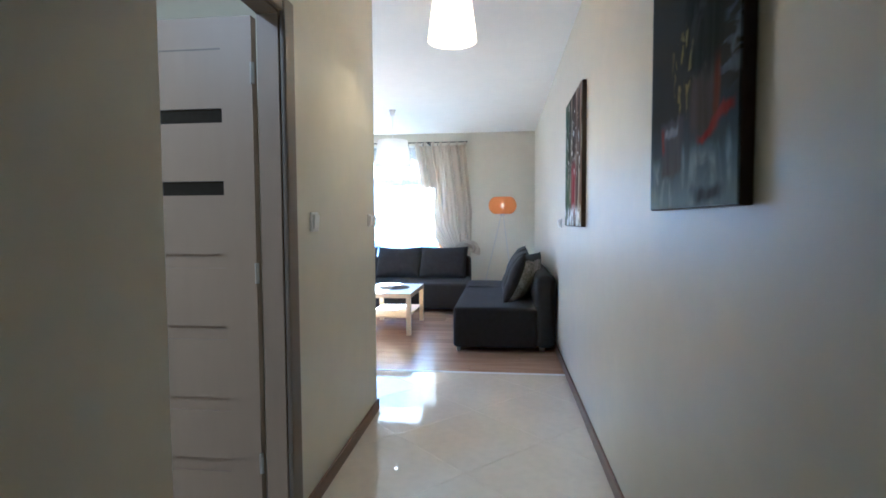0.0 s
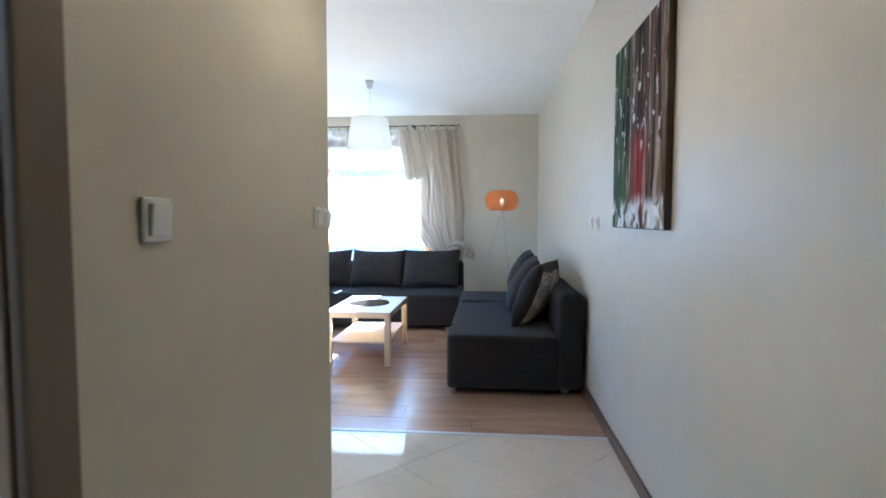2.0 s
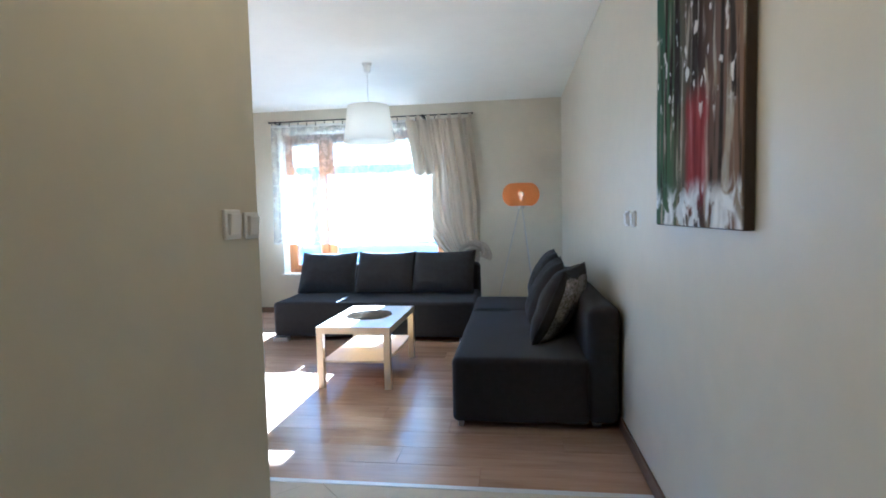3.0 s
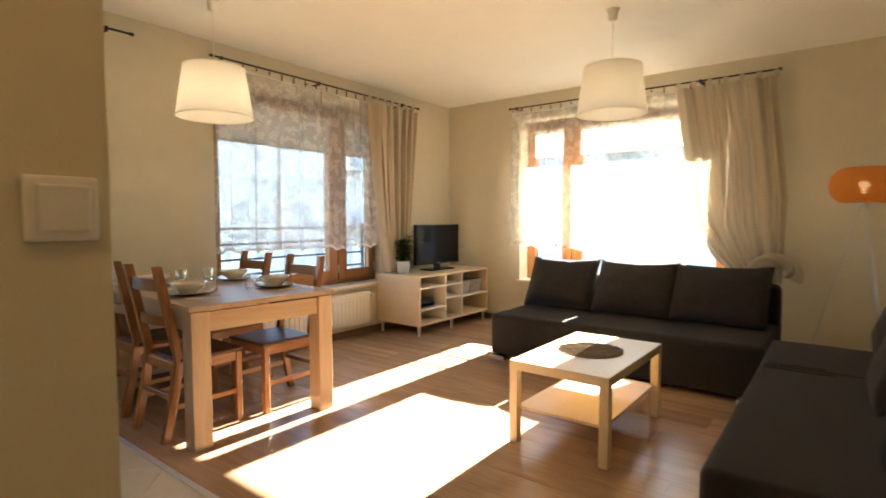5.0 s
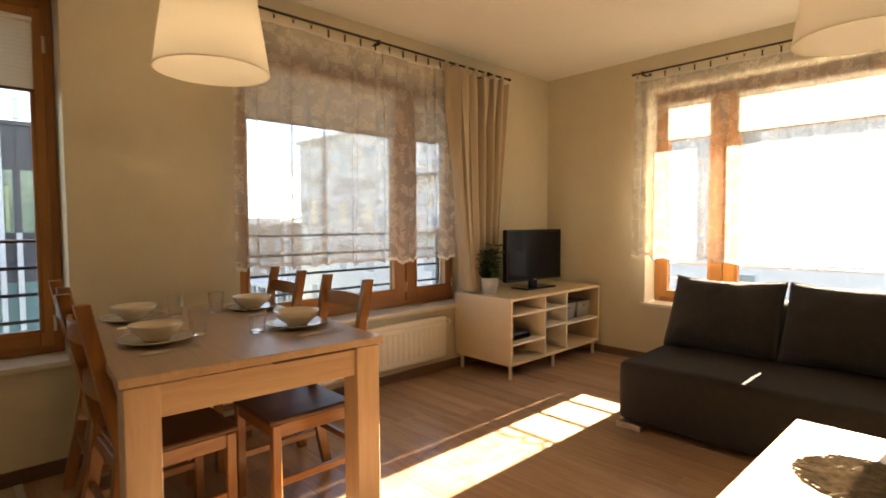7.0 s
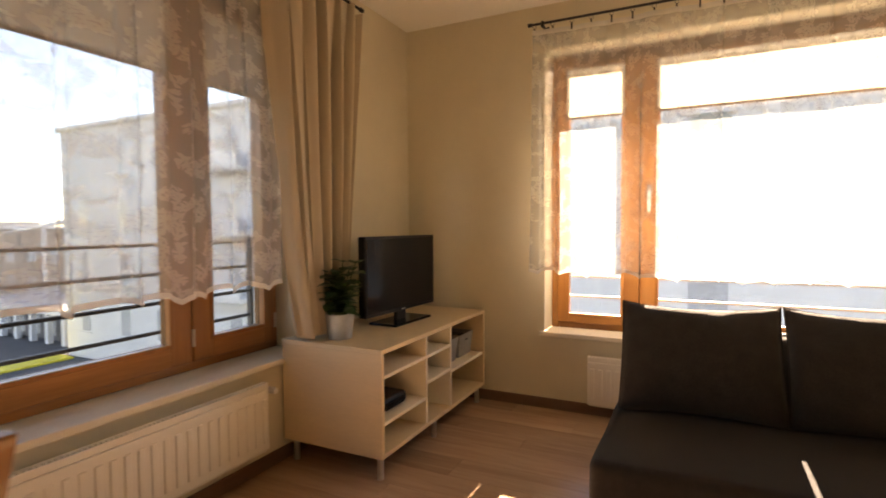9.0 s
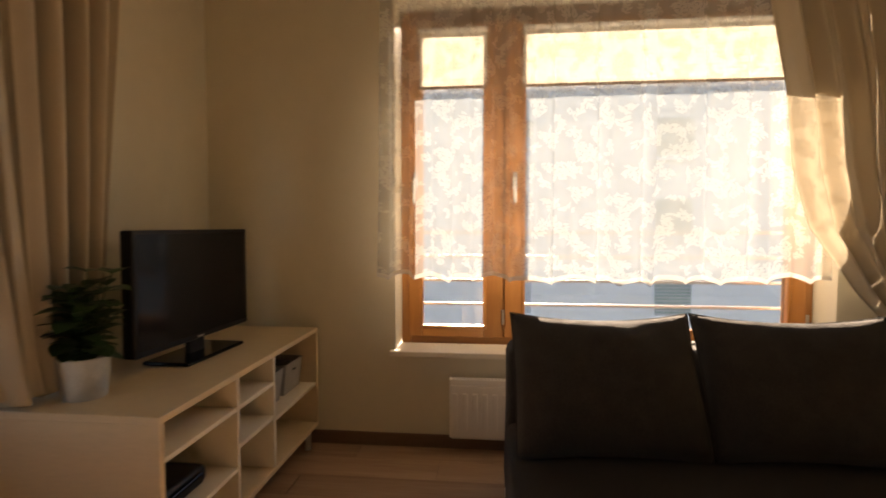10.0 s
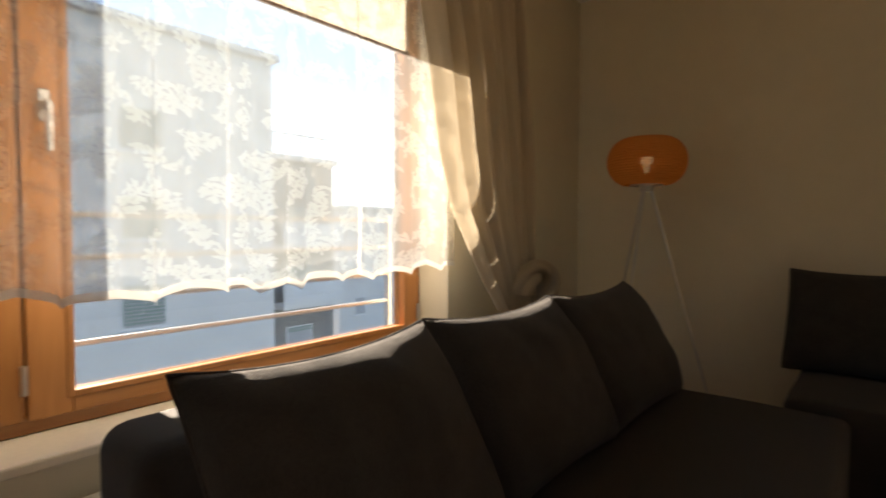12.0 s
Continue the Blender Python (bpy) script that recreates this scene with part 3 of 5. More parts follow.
# ---- radiators ----
def radiator(m, u0, u1, z0, z1, depth, label, pipe_side):
    t = thing("radiator", m, label, "radiator", "panel radiators")
    f = -depth
    part("body", box(bmesh.new(), (u0 + 0.004, f + 0.012, z0), (u1 - 0.004, -0.035, z1 - 0.012), 0.006), M_LACQ, t)
    n = int((u1 - u0) / 0.05)
    fr = bmesh.new()
    box(fr, (u0, f, z0 + 0.012), (u1, f + 0.014, z1 - 0.03), 0.006)
    part("front_panel", fr, M_LACQ, t)
    for k in range(n):
        u = u0 + (u1 - u0) * (k + 0.5) / n
        part("rib", box(bmesh.new(), (u - 0.014, f - 0.006, z0 + 0.05), (u + 0.014, f + 0.002, z1 - 0.07), 0.005, 2), M_LACQ, t)
    g = bmesh.new()
    box(g, (u0, f + 0.002, z1 - 0.028), (u1, f + 0.008, z1), 0.002, 1)
    box(g, (u0, -0.05, z1 - 0.028), (u1, -0.044, z1), 0.002, 1)
    for k in range(int((u1 - u0) / 0.018)):
        u = u0 + 0.004 + k * 0.018
        box(g, (u, f + 0.008, z1 - 0.01), (u + 0.006, -0.05, z1 - 0.002))
    part("top_grille", g, M_LACQ, t)
    for u in (u0, u1):
        part("side_cover", box(bmesh.new(), (u - 0.004, f + 0.004, z0 + 0.01), (u + 0.004, -0.04, z1), 0.002, 1), M_LACQ, t)
    u = u1 if pipe_side > 0 else u0
    s = 1 if pipe_side > 0 else -1
    v = cyl(bmesh.new(), (u, -0.055, z1 - 0.045), (u + s * 0.05, -0.055, z1 - 0.045), 0.010, seg=10)
    cyl(v, (u + s * 0.03, -0.055, z1 - 0.045), (u + s * 0.03, -0.105, z1 - 0.045), 0.017, 0.014, seg=14)
    part("valve", v, M_WHITE, t)
    part("pipe", tube(bmesh.new(), [(u + s * 0.045, -0.055, z1 - 0.045), (u + s * 0.045, 0.0, z1 - 0.045)], 0.008, 8), M_LACQ, t)
    for q in (u0 + 0.2, u1 - 0.2):
        part("bracket", box(bmesh.new(), (q - 0.02, -0.037, z0 + 0.05), (q + 0.02, 0.0, z0 + 0.08)), M_LACQ, t)


radiator(ML, 6.25, 7.63, 0.125, 0.462, 0.085, "white panel radiator under the wide window", 1)
radiator(MF, -3.272, -1.75, 0.078, 0.39, 0.088, "white panel radiator behind the sofa", 1)


# ---- hall: door, switches, canvases ----
JY, HEAD = 2.658, 1.985                        # face of the far jamb; underside of the door head
cas = thing("door_1", Matrix(), "beige panelled door standing open into a side room", "door", "", "structure")
part("jamb", box(bmesh.new(), (XH - 0.088, JY, 0.0), (XH - 0.004, JY + 0.022, HEAD + 0.02), 0.003), M_DOOR, cas, "beige jamb")
part("jamb", box(bmesh.new(), (XH - 0.088, 1.9735, 0.0), (XH - 0.004, 1.978, HEAD), 0.001, 1), M_CASING, cas)
part("head", box(bmesh.new(), (XH - 0.088, 1.978, HEAD), (XH - 0.004, JY, HEAD + 0.02), 0.002, 1), M_CASING, cas)
part("casing", box(bmesh.new(), (XH - 0.003, JY + 0.004, 0.0), (XH + 0.018, 2.755, 2.052), 0.008, 3), M_CASING, cas, "dark taupe door casing")
part("casing", box(bmesh.new(), (XH - 0.003, 1.9735, HEAD + 0.004), (XH + 0.016, JY + 0.002, 2.052), 0.008, 3), M_CASING, cas)
leaf = thing("door_leaf", Matrix(), "", "")
leaf.parent = cas
LX0, LX1, LY = -2.31, -1.447, 2.758
lf = bmesh.new()
for a, b in ((LX1 - 0.128, LX1), (LX0, LX0 + 0.128)):
    box(lf, (a, LY, 0.01), (b, LY + 0.04, 2.022))
slots = [0.232, 0.484, 0.777, 1.067, 1.358, 1.643]
prev = 0.01
for zz in slots + [2.05]:
    box(lf, (LX0 + 0.128, LY, prev), (LX1 - 0.128, LY + 0.04, zz - 0.028))
    prev = zz + 0.028
part("leaf_body", lf, M_DOOR, leaf, "beige foil-wrapped leaf")
for zz in slots:
    sm = zz > 1.2
    part("glass_strip" if sm else "slat", box(bmesh.new(), (LX0 + 0.128, LY + 0.011, zz - 0.028), (LX1 - 0.128, LY + 0.030, zz + 0.028)), M_SMOKED if sm else M_DOOR, leaf, "narrow smoked glass strip" if sm else "")
# darker raised strip draws the shade of a groove that is not cut
part("groove_shade", box(bmesh.new(), (LX0 + 0.128, LY - 0.001, 1.897), (LX1 - 0.128, LY + 0.004, 1.903)), M_CASING, leaf)
hg = bmesh.new()
for zz in (0.25, 1.02, 1.80):
    cyl(hg, (LX1 + 0.006, LY - 0.008, zz - 0.04), (LX1 + 0.006, LY - 0.008, zz + 0.04), 0.008, seg=10)
part("hinge", hg, M_STEEL, leaf)
hd = box(bmesh.new(), (LX0 + 0.045, LY - 0.008, 0.95), (LX0 + 0.085, LY, 1.15), 0.003)
cyl(hd, (LX0 + 0.065, LY - 0.005, 1.06), (LX0 + 0.065, LY - 0.055, 1.06), 0.009, seg=10)
box(hd, (LX0 + 0.055, LY - 0.062, 1.05), (LX0 + 0.19, LY - 0.045, 1.07), 0.006)
part("door_handle", hd, M_STEEL, leaf, "satin steel lever handle")


def switch(m, size, label, rockers=1):
    """Flat on the wall: local x along it, y out into the room."""
    t = thing("light_switch", m, label, "switch", "wall switches")
    h = size / 2
    part("frame", box(bmesh.new(), (-h, 0, -h), (h, 0.010, h), 0.004), M_WHITE, t)
    for k in range(rockers):
        w = (size * 0.72) / rockers
        x = -size * 0.36 + k * w
        bm = box(bmesh.new(), (x + 0.001, 0.008, -size * 0.36), (x + w - 0.001, 0.016, size * 0.36), 0.003)
        for v in bm.verts:
            if v.co.z > 0 and v.co.y > 0.012:
                v.co.y += 0.004
        part("rocker", bm, M_WHITE, t)


for y, z, s in ((2.965, 1.222, 0.084), (3.90, 1.229, 0.076), (3.996, 1.224, 0.072)):
    switch(pose(XH, y, z, 0, 0, -90), s, "white square wall switch on the hall partition")
for y in (5.36, 5.50):
    switch(pose(XR, y, 1.20, 0, 0, 90), 0.08, "white square wall switch above the sofa")


def painted(name, kind):
    """Canvas painting in loose vertical strokes, in local metres: y along, z up."""
    m = bpy.data.materials.new(name)
    m.use_nodes = True
    n, l = m.node_tree.nodes, m.node_tree.links
    b = n["Principled BSDF"]
    b.inputs["Roughness"].default_value, b.inputs["Specular IOR Level"].default_value = 0.8, 0.05
    tc = n.new("ShaderNodeTexCoord")

    def noise_at(scale, stretch, distortion=0.0, detail=5):
        mp, t = n.new("ShaderNodeMapping"), n.new("ShaderNodeTexNoise")
        mp.inputs["Scale"].default_value = stretch
        t.inputs["Scale"].default_value, t.inputs["Detail"].default_value, t.inputs["Distortion"].default_value = scale, detail, distortion
        l.new(tc.outputs["Object"], mp.inputs[0])
        l.new(mp.outputs[0], t.inputs["Vector"])
        return t.outputs[0]

    def ramp(fac, stops):
        r = n.new("ShaderNodeValToRGB")
        e = r.color_ramp.elements
        e[0].position, e[0].color = stops[0][0], (*stops[0][1], 1)
        e[1].position, e[1].color = stops[-1][0], (*stops[-1][1], 1)
        for p, c in stops[1:-1]:
            q = e.new(p)
            q.color = (*c, 1)
        l.new(fac, r.inputs[0])
        return r.outputs[0]

    def math_node(op, a, c):
        q = n.new("ShaderNodeMath")
        q.operation = op
        for i, v in enumerate((a, c)):
            if isinstance(v, (int, float)):
                q.inputs[i].default_value = v
            else:
                l.new(v, q.inputs[i])
        return q.outputs[0]

    def mix(fac, a, c):
        q = n.new("ShaderNodeMix")
        q.data_type = "RGBA"
        l.new(fac, q.inputs[0])
        l.new(a, q.inputs[6])
        l.new(c, q.inputs[7])
        return q.outputs[2]

    def band(v, lo, hi, soft):
        r = n.new("ShaderNodeMapRange")
        r.interpolation_type = "SMOOTHSTEP"
        r.inputs[1].default_value, r.inputs[2].default_value = lo - soft, lo + soft
        l.new(v, r.inputs[0])
        s = n.new("ShaderNodeMapRange")
        s.interpolation_type = "SMOOTHSTEP"
        s.inputs[1].default_value, s.inputs[2].default_value = hi - soft, hi + soft
        s.inputs[3].default_value, s.inputs[4].default_value = 1, 0
        l.new(v, s.inputs[0])
        return math_node("MULTIPLY", r.outputs[0], s.outputs[0])
    sp = n.new("ShaderNodeSeparateXYZ")
    l.new(tc.outputs["Object"], sp.inputs[0])
    wob = math_node("MULTIPLY", math_node("SUBTRACT", noise_at(9, (1, 1, 0.5), 0.5), 0.5), 0.09)
    y, z = math_node("ADD", sp.outputs[1], wob), math_node("ADD", sp.outputs[2], wob)
    stroke = noise_at(26, (1, 1, 0.10), 0.4)
    dab = noise_at(16, (1, 1, 0.6), 1.2)
    if kind == "forest":
        col = ramp(y, [(0.0, (0.20, 0.13, 0.085)), (0.18, (0.15, 0.10, 0.075)), (0.32, (0.035, 0.022, 0.022)), (0.48, (0.12, 0.11, 0.075)), (0.62, (0.075, 0.13, 0.065)), (0.80, (0.06, 0.11, 0.075))])
        col = mix(band(stroke, 0.56, 0.9, 0.04), col, ramp(dab, [(0.3, (0.30, 0.24, 0.16)), (0.7, (0.42, 0.40, 0.33))]))
        trunk = math_node("MULTIPLY", band(noise_at(19, (1, 1, 0.06), 0.5), 0.55, 2.0, 0.03), band(z, 0.12, 2.0, 0.06))
        col = mix(trunk, col, ramp(dab, [(0.3, (0.012, 0.010, 0.010)), (0.7, (0.06, 0.05, 0.045))]))
        red = math_node("MULTIPLY", band(y, 0.25, 0.43, 0.03), band(z, 0.07, 0.42, 0.06))
        col = mix(red, col, ramp(stroke, [(0.3, (0.10, 0.018, 0.024)), (0.55, (0.27, 0.05, 0.055)), (0.75, (0.45, 0.24, 0.22))]))
        snow = math_node("MULTIPLY", band(z, -0.5, 0.12, 0.04), band(noise_at(11, (1, 1, 0.8), 0.8), 0.48, 2.0, 0.05))
        col = mix(snow, col, ramp(dab, [(0.3, (0.50, 0.54, 0.56)), (0.6, (0.84, 0.87, 0.88))]))
        spots = math_node("MULTIPLY", band(noise_at(22, (1, 1, 0.55), 0.2, 2), 0.66, 2.0, 0.015), band(z, 0.35, 2.0, 0.05))
        col = mix(spots, col, ramp(dab, [(0.3, (0.6, 0.58, 0.52)), (0.7, (0.8, 0.78, 0.72))]))
    else:
        # a dark plant in a clay pot, a tumbler and a red stroke over a pale blue cloth
        wash = noise_at(8, (1, 1, 0.45), 1.4)
        col = ramp(z, [(0.0, (0.34, 0.42, 0.50)), (0.07, (0.21, 0.27, 0.33)), (0.16, (0.095, 0.115, 0.135)), (0.26, (0.05, 0.05, 0.05)), (0.9, (0.045, 0.048, 0.04))])
        col = mix(math_node("MULTIPLY", band(z, -0.5, 0.14, 0.04), band(wash, 0.52, 2.0, 0.06)), col, ramp(dab, [(0.3, (0.26, 0.33, 0.40)), (0.7, (0.46, 0.53, 0.60))]))
        col = mix(math_node("MULTIPLY", band(y, 0.08, 0.24, 0.03), band(z, 0.018, 0.05, 0.012)), col, ramp(dab, [(0.3, (0.06, 0.065, 0.08)), (0.7, (0.14, 0.16, 0.19))]))
        pot = math_node("MULTIPLY", band(y, 0.12, 0.28, 0.02), band(z, 0.19, 0.36, 0.025))
        col = mix(pot, col, ramp(stroke, [(0.3, (0.075, 0.055, 0.045)), (0.7, (0.13, 0.11, 0.095))]))
        col = mix(math_node("MULTIPLY", band(y, 0.10, 0.135, 0.010), band(z, 0.20, 0.35, 0.02)), col, ramp(stroke, [(0.3, (0.12, 0.03, 0.018)), (0.7, (0.22, 0.075, 0.045))]))
        glass_shape = math_node("MULTIPLY", band(y, 0.33, 0.51, 0.02), band(z, 0.09, 0.25, 0.015))
        col = mix(glass_shape, col, ramp(stroke, [(0.3, (0.085, 0.085, 0.10)), (0.7, (0.17, 0.165, 0.18))]))
        col = mix(math_node("MULTIPLY", band(y, 0.37, 0.48, 0.012), band(z, 0.205, 0.23, 0.008)), col, ramp(dab, [(0.3, (0.24, 0.26, 0.33)), (0.7, (0.46, 0.48, 0.55))]))
        col = mix(math_node("MULTIPLY", band(y, 0.49, 0.515, 0.006), band(z, 0.17, 0.235, 0.015)), col, ramp(dab, [(0.3, (0.18, 0.035, 0.035)), (0.7, (0.32, 0.11, 0.10))]))
        slope = math_node("ADD", z, math_node("MULTIPLY", y, 0.22))
        red = math_node("MULTIPLY", band(y, 0.03, 0.23, 0.02), band(slope, 0.212, 0.236, 0.008))
        col = mix(red, col, ramp(stroke, [(0.3, (0.22, 0.015, 0.022)), (0.7, (0.36, 0.08, 0.07))]))
        rays = math_node("MULTIPLY", math_node("MULTIPLY", band(y, -0.2, 0.09, 0.03), band(z, 0.27, 0.52, 0.04)), band(noise_at(12, (1, 0.6, 1.6), 0.5), 0.52, 2.0, 0.03))
        col = mix(rays, col, ramp(dab, [(0.3, (0.11, 0.12, 0.15)), (0.7, (0.22, 0.24, 0.28))]))
        foliage = math_node("MULTIPLY", math_node("MULTIPLY", band(y, 0.06, 0.33, 0.04), band(z, 0.33, 0.80, 0.04)), band(noise_at(10, (1, 1, 0.7), 1.2), 0.40, 2.0, 0.05))
        col = mix(foliage, col, ramp(stroke, [(0.3, (0.008, 0.010, 0.008)), (0.7, (0.032, 0.040, 0.03))]))
        yel = math_node("MULTIPLY", math_node("MULTIPLY", band(y, 0.28, 0.40, 0.03), band(z, 0.25, 0.46, 0.03)), band(noise_at(34, (1, 1, 0.5), 0.4, 2), 0.58, 2.0, 0.02))
        col = mix(yel, col, ramp(dab, [(0.3, (0.20, 0.15, 0.03)), (0.7, (0.42, 0.35, 0.15))]))
    l.new(col, b.inputs["Base Color"])
    bp = n.new("ShaderNodeBump")
    bp.inputs["Strength"].default_value, bp.inputs["Distance"].default_value = 0.5, 0.006
    l.new(stroke, bp.inputs["Height"])
    l.new(bp.outputs[0], b.inputs["Normal"])
    return m


def canvas(y0, y1, z0, z1, material, edge, label):
    t = thing("painting", pose(XR, y0, z0), label, "painting", "canvases on the hall wall")
    part("canvas_face", box(bmesh.new(), (-0.032, 0.003, 0.003), (-0.026, y1 - y0 - 0.003, z1 - z0 - 0.003), 0.002, 1), material, t)
    part("stretcher", box(bmesh.new(), (-0.027, 0.0, 0.0), (-0.001, y1 - y0, z1 - z0), 0.002, 1), edge, t, "dark painted canvas edge")


M_EDGE = mat("canvas_edge", (0.045, 0.028, 0.018), 0.6, noise_scale=12, vary=0.25, stretch=(1, 1, 0.3))
canvas(1.93, 2.56, 1.252, 2.19, painted("still_life_paint", "still"), M_EDGE, "unframed canvas of a dark plant above pale blue strokes")
canvas(4.06, 4.845, 1.182, 2.075, painted("forest_paint", "forest"), M_EDGE, "unframed canvas of green and red tree trunks in snow")


# ---- sofas ----
def pillow(w, h, th, seed=0, n=26, sag=0.0):
    """A stuffed cushion lying in the local x, z plane, standing on its lower edge at z = 0."""
    rng = random.Random(seed)
    off = Vector((rng.uniform(0, 50), rng.uniform(0, 50), rng.uniform(0, 50)))
    bm = bmesh.new()
    for side in (1, -1):
        g = []
        for j in range(n + 1):
            row = []
            for i in range(n + 1):
                u, v = 2 * i / n - 1, 2 * j / n - 1
                x = w / 2 * u * (1 - 0.022 * (1 - v * v))
                z = h / 2 * v * (1 - 0.075 * (1 - u * u))
                if sag and v > 0:
                    z -= sag * v * (1 - u * u)
                ear = (abs(u) * max(0.0, v)) ** 9
                x, z = x + 0.006 * ear * (1 if u > 0 else -1), z + 0.010 * ear
                blunt = 0.006 * (abs(u) * abs(v)) ** 14
                x, z = x - blunt * (1 if u > 0 else -1), z - blunt * (1 if v > 0 else -1)
                bulge = (max(0.0, 1 - abs(u) ** 2.6) * max(0.0, 1 - abs(v) ** 2.6)) ** 0.47
                wr = noise.noise(Vector((x * 7, z * 7, side * 3)) + off) * 0.014 + noise.noise(Vector((x * 19, z * 15, side)) + off) * 0.005
                edge = min(1.0, 4 * min(1 - abs(u), 1 - abs(v)))
                row.append(bm.verts.new((x, side * (th / 2 * bulge + wr * edge), z + h / 2)))
            g.append(row)
        for j in range(n):
            for i in range(n):
                q = (g[j][i], g[j][i + 1], g[j + 1][i + 1], g[j + 1][i])
                bm.faces.new(q if side < 0 else q[::-1])
    bmesh.ops.remove_doubles(bm, verts=bm.verts, dist=0.0008)
    return bm


def seam(w, h, sag):
    """Piping along the two sides and the top of a cushion."""
    def edge(u, v):
        blunt = 0.006 * (abs(u) * abs(v)) ** 14 - 0.008 * (abs(u) * max(0.0, v)) ** 9
        x = w / 2 * u * (1 - 0.022 * (1 - v * v)) - blunt * (1 if u > 0 else -1)
        z = h / 2 * v * (1 - 0.075 * (1 - u * u)) - (sag * v * (1 - u * u) if v > 0 else 0) - blunt * (1 if v > 0 else -1)
        return (x, 0, z + h / 2)
    pts = [edge(-1, -1 + k / 12) for k in range(24)] + [edge(-1 + k / 16, 1) for k in range(33)] + [edge(1, 1 - k / 12) for k in range(1, 25)]
    return tube(bmesh.new(), pts, 0.0035, 6)


def cushion(m, w, h, th, seed, label, back=None, sag=0.0):
    t = thing("cushion", m, label, "cushion", "sofa cushions")
    part("cover", pillow(w, h, th, seed, sag=sag), M_CUSHION, t, smooth=True)
    part("piping", seam(w, h, sag), M_CUSHION, t)
    if back:
        bm = pillow(w * 0.985, h * 0.985, th * 1.12, seed)
        bmesh.ops.delete(bm, geom=[v for v in bm.verts if v.co.y < 0.004], context="VERTS")
        part("printed_back", bm, back, t, "taupe printed fabric back", smooth=True)
    return t


def rounded(a, b, r, lumps=0.006, seed=1, cuts=14):
    """A soft upholstered block: rounded edges and a faintly uneven surface."""
    bm = box(bmesh.new(), a, b, r, 4)
    long_edges = [e for e in bm.edges if e.calc_length() > 0.25]
    bmesh.ops.subdivide_edges(bm, edges=long_edges, cuts=cuts, use_grid_fill=True)
    for v in bm.verts:
        p = v.co * 3.2 + Vector((seed * 7.1, 0, 0))
        v.co += v.normal * 0 + Vector((noise.noise(p), noise.noise(p + Vector((9, 0, 0))), noise.noise(p + Vector((0, 9, 0))))) * lumps
    return bm


def sofa(m, length, depth, seat, back_z, back_t, label, seed, proud):
    """Local x along its length, y from the front edge (0) to the back."""
    t = thing("sofa_bed", m, label, "sofa", "sofa beds")
    part("seat", rounded((0.0, 0.0, 0.042), (length, depth - back_t + 0.01, seat), 0.035, 0.006, seed), M_SOFA, t, smooth=True)
    part("backrest", rounded((0.0, depth - back_t, 0.045), (length, depth, back_z), 0.055, 0.006, seed + 2), M_SOFA, t, smooth=True)
    for x in ((0.0, length - 0.15) if proud > 0 else (0.05, length - 0.20)):
        part("foot", box(bmesh.new(), (x, -proud, 0.0), (x + 0.15, 0.06, 0.040), 0.006), M_STEEL, t, "flat chrome foot")
        part("foot", box(bmesh.new(), (x, depth - 0.14, 0.0), (x + 0.10, depth - 0.09, 0.047), 0.004), M_STEEL, t)
    return t


sofa(pose(-3.0, 7.60, 0), 2.05, 1.16, 0.395, 0.69, 0.25, "long charcoal fabric sofa bed under the sunny window", 11, 0.022)
s2 = sofa(pose(-0.935, 7.815, 0, 0, 0, -90), 2.25, 0.945, 0.42, 0.72, 0.18, "charcoal fabric sofa bed against the cream wall", 23, -0.03)
rng = random.Random(31)
# black tubes draw the fold joint and the shade in the creases beside it
for sx, y0, y1 in ((0.74, 0.03, 0.72), (0.79, 0.03, 0.34), (0.69, 0.05, 0.30)):
    pts = [(sx + rng.uniform(-0.005, 0.005), y0 + (y1 - y0) * k / 8, 0.4205 + rng.uniform(-0.001, 0.001)) for k in range(9)]
    part("fold_shade_line", tube(bmesh.new(), pts, 0.0035, 6), M_BLACK, s2, "black line for a seat fold and the shade in its crease")
M_PRINT = mat("printed_fabric", (0.33, 0.275, 0.245), 0.85, noise_scale=9, vary=0.85, bump=0.2, bump_scale=500)
for x, y, sd, wd, rz in ((-2.65, 8.165, 1, 0.645, 3), (-2.0, 8.185, 2, 0.66, -1), (-1.34, 8.175, 3, 0.69, -2)):
    cushion(pose(x, y, 0.398, -31, 0, rz), wd, 0.52, 0.23, sd, "plump charcoal back cushion on the sunny sofa", sag=0.012)
for k, (x, y, rz, lean, sd) in enumerate(((-0.375, 6.17, -109, -24, 7), (-0.44, 6.76, -94, -27, 8), (-0.40, 7.585, -92, -25, 9))):
    cushion(pose(x, y, 0.412, lean, 0, rz), 0.60, 0.52, 0.215, sd, ("charcoal cushion with a printed back on the wall sofa" if k == 0 else "charcoal cushion leaning on the wall sofa"), M_PRINT if k == 0 else None)


# ---- coffee table ----
def coffee_table(m, lx, ly, h):
    t = thing("coffee_table", m, "pale birch-effect coffee table with a lower shelf", "coffee table")
    part("tabletop", box(bmesh.new(), (0, 0, h - 0.05), (lx, ly, h), 0.002, 1), M_LACK, t)
    for x in (0.0, lx - 0.05):
        for y in (0.0, ly - 0.05):
            part("leg", box(bmesh.new(), (x + 0.001, y + 0.001, 0.0), (x + 0.049, y + 0.049, h - 0.05), 0.002, 1), M_LACK, t)
    part("shelf", box(bmesh.new(), (0.03, 0.03, 0.185), (lx - 0.03, ly - 0.03, 0.20), 0.002, 1), M_LACK, t)


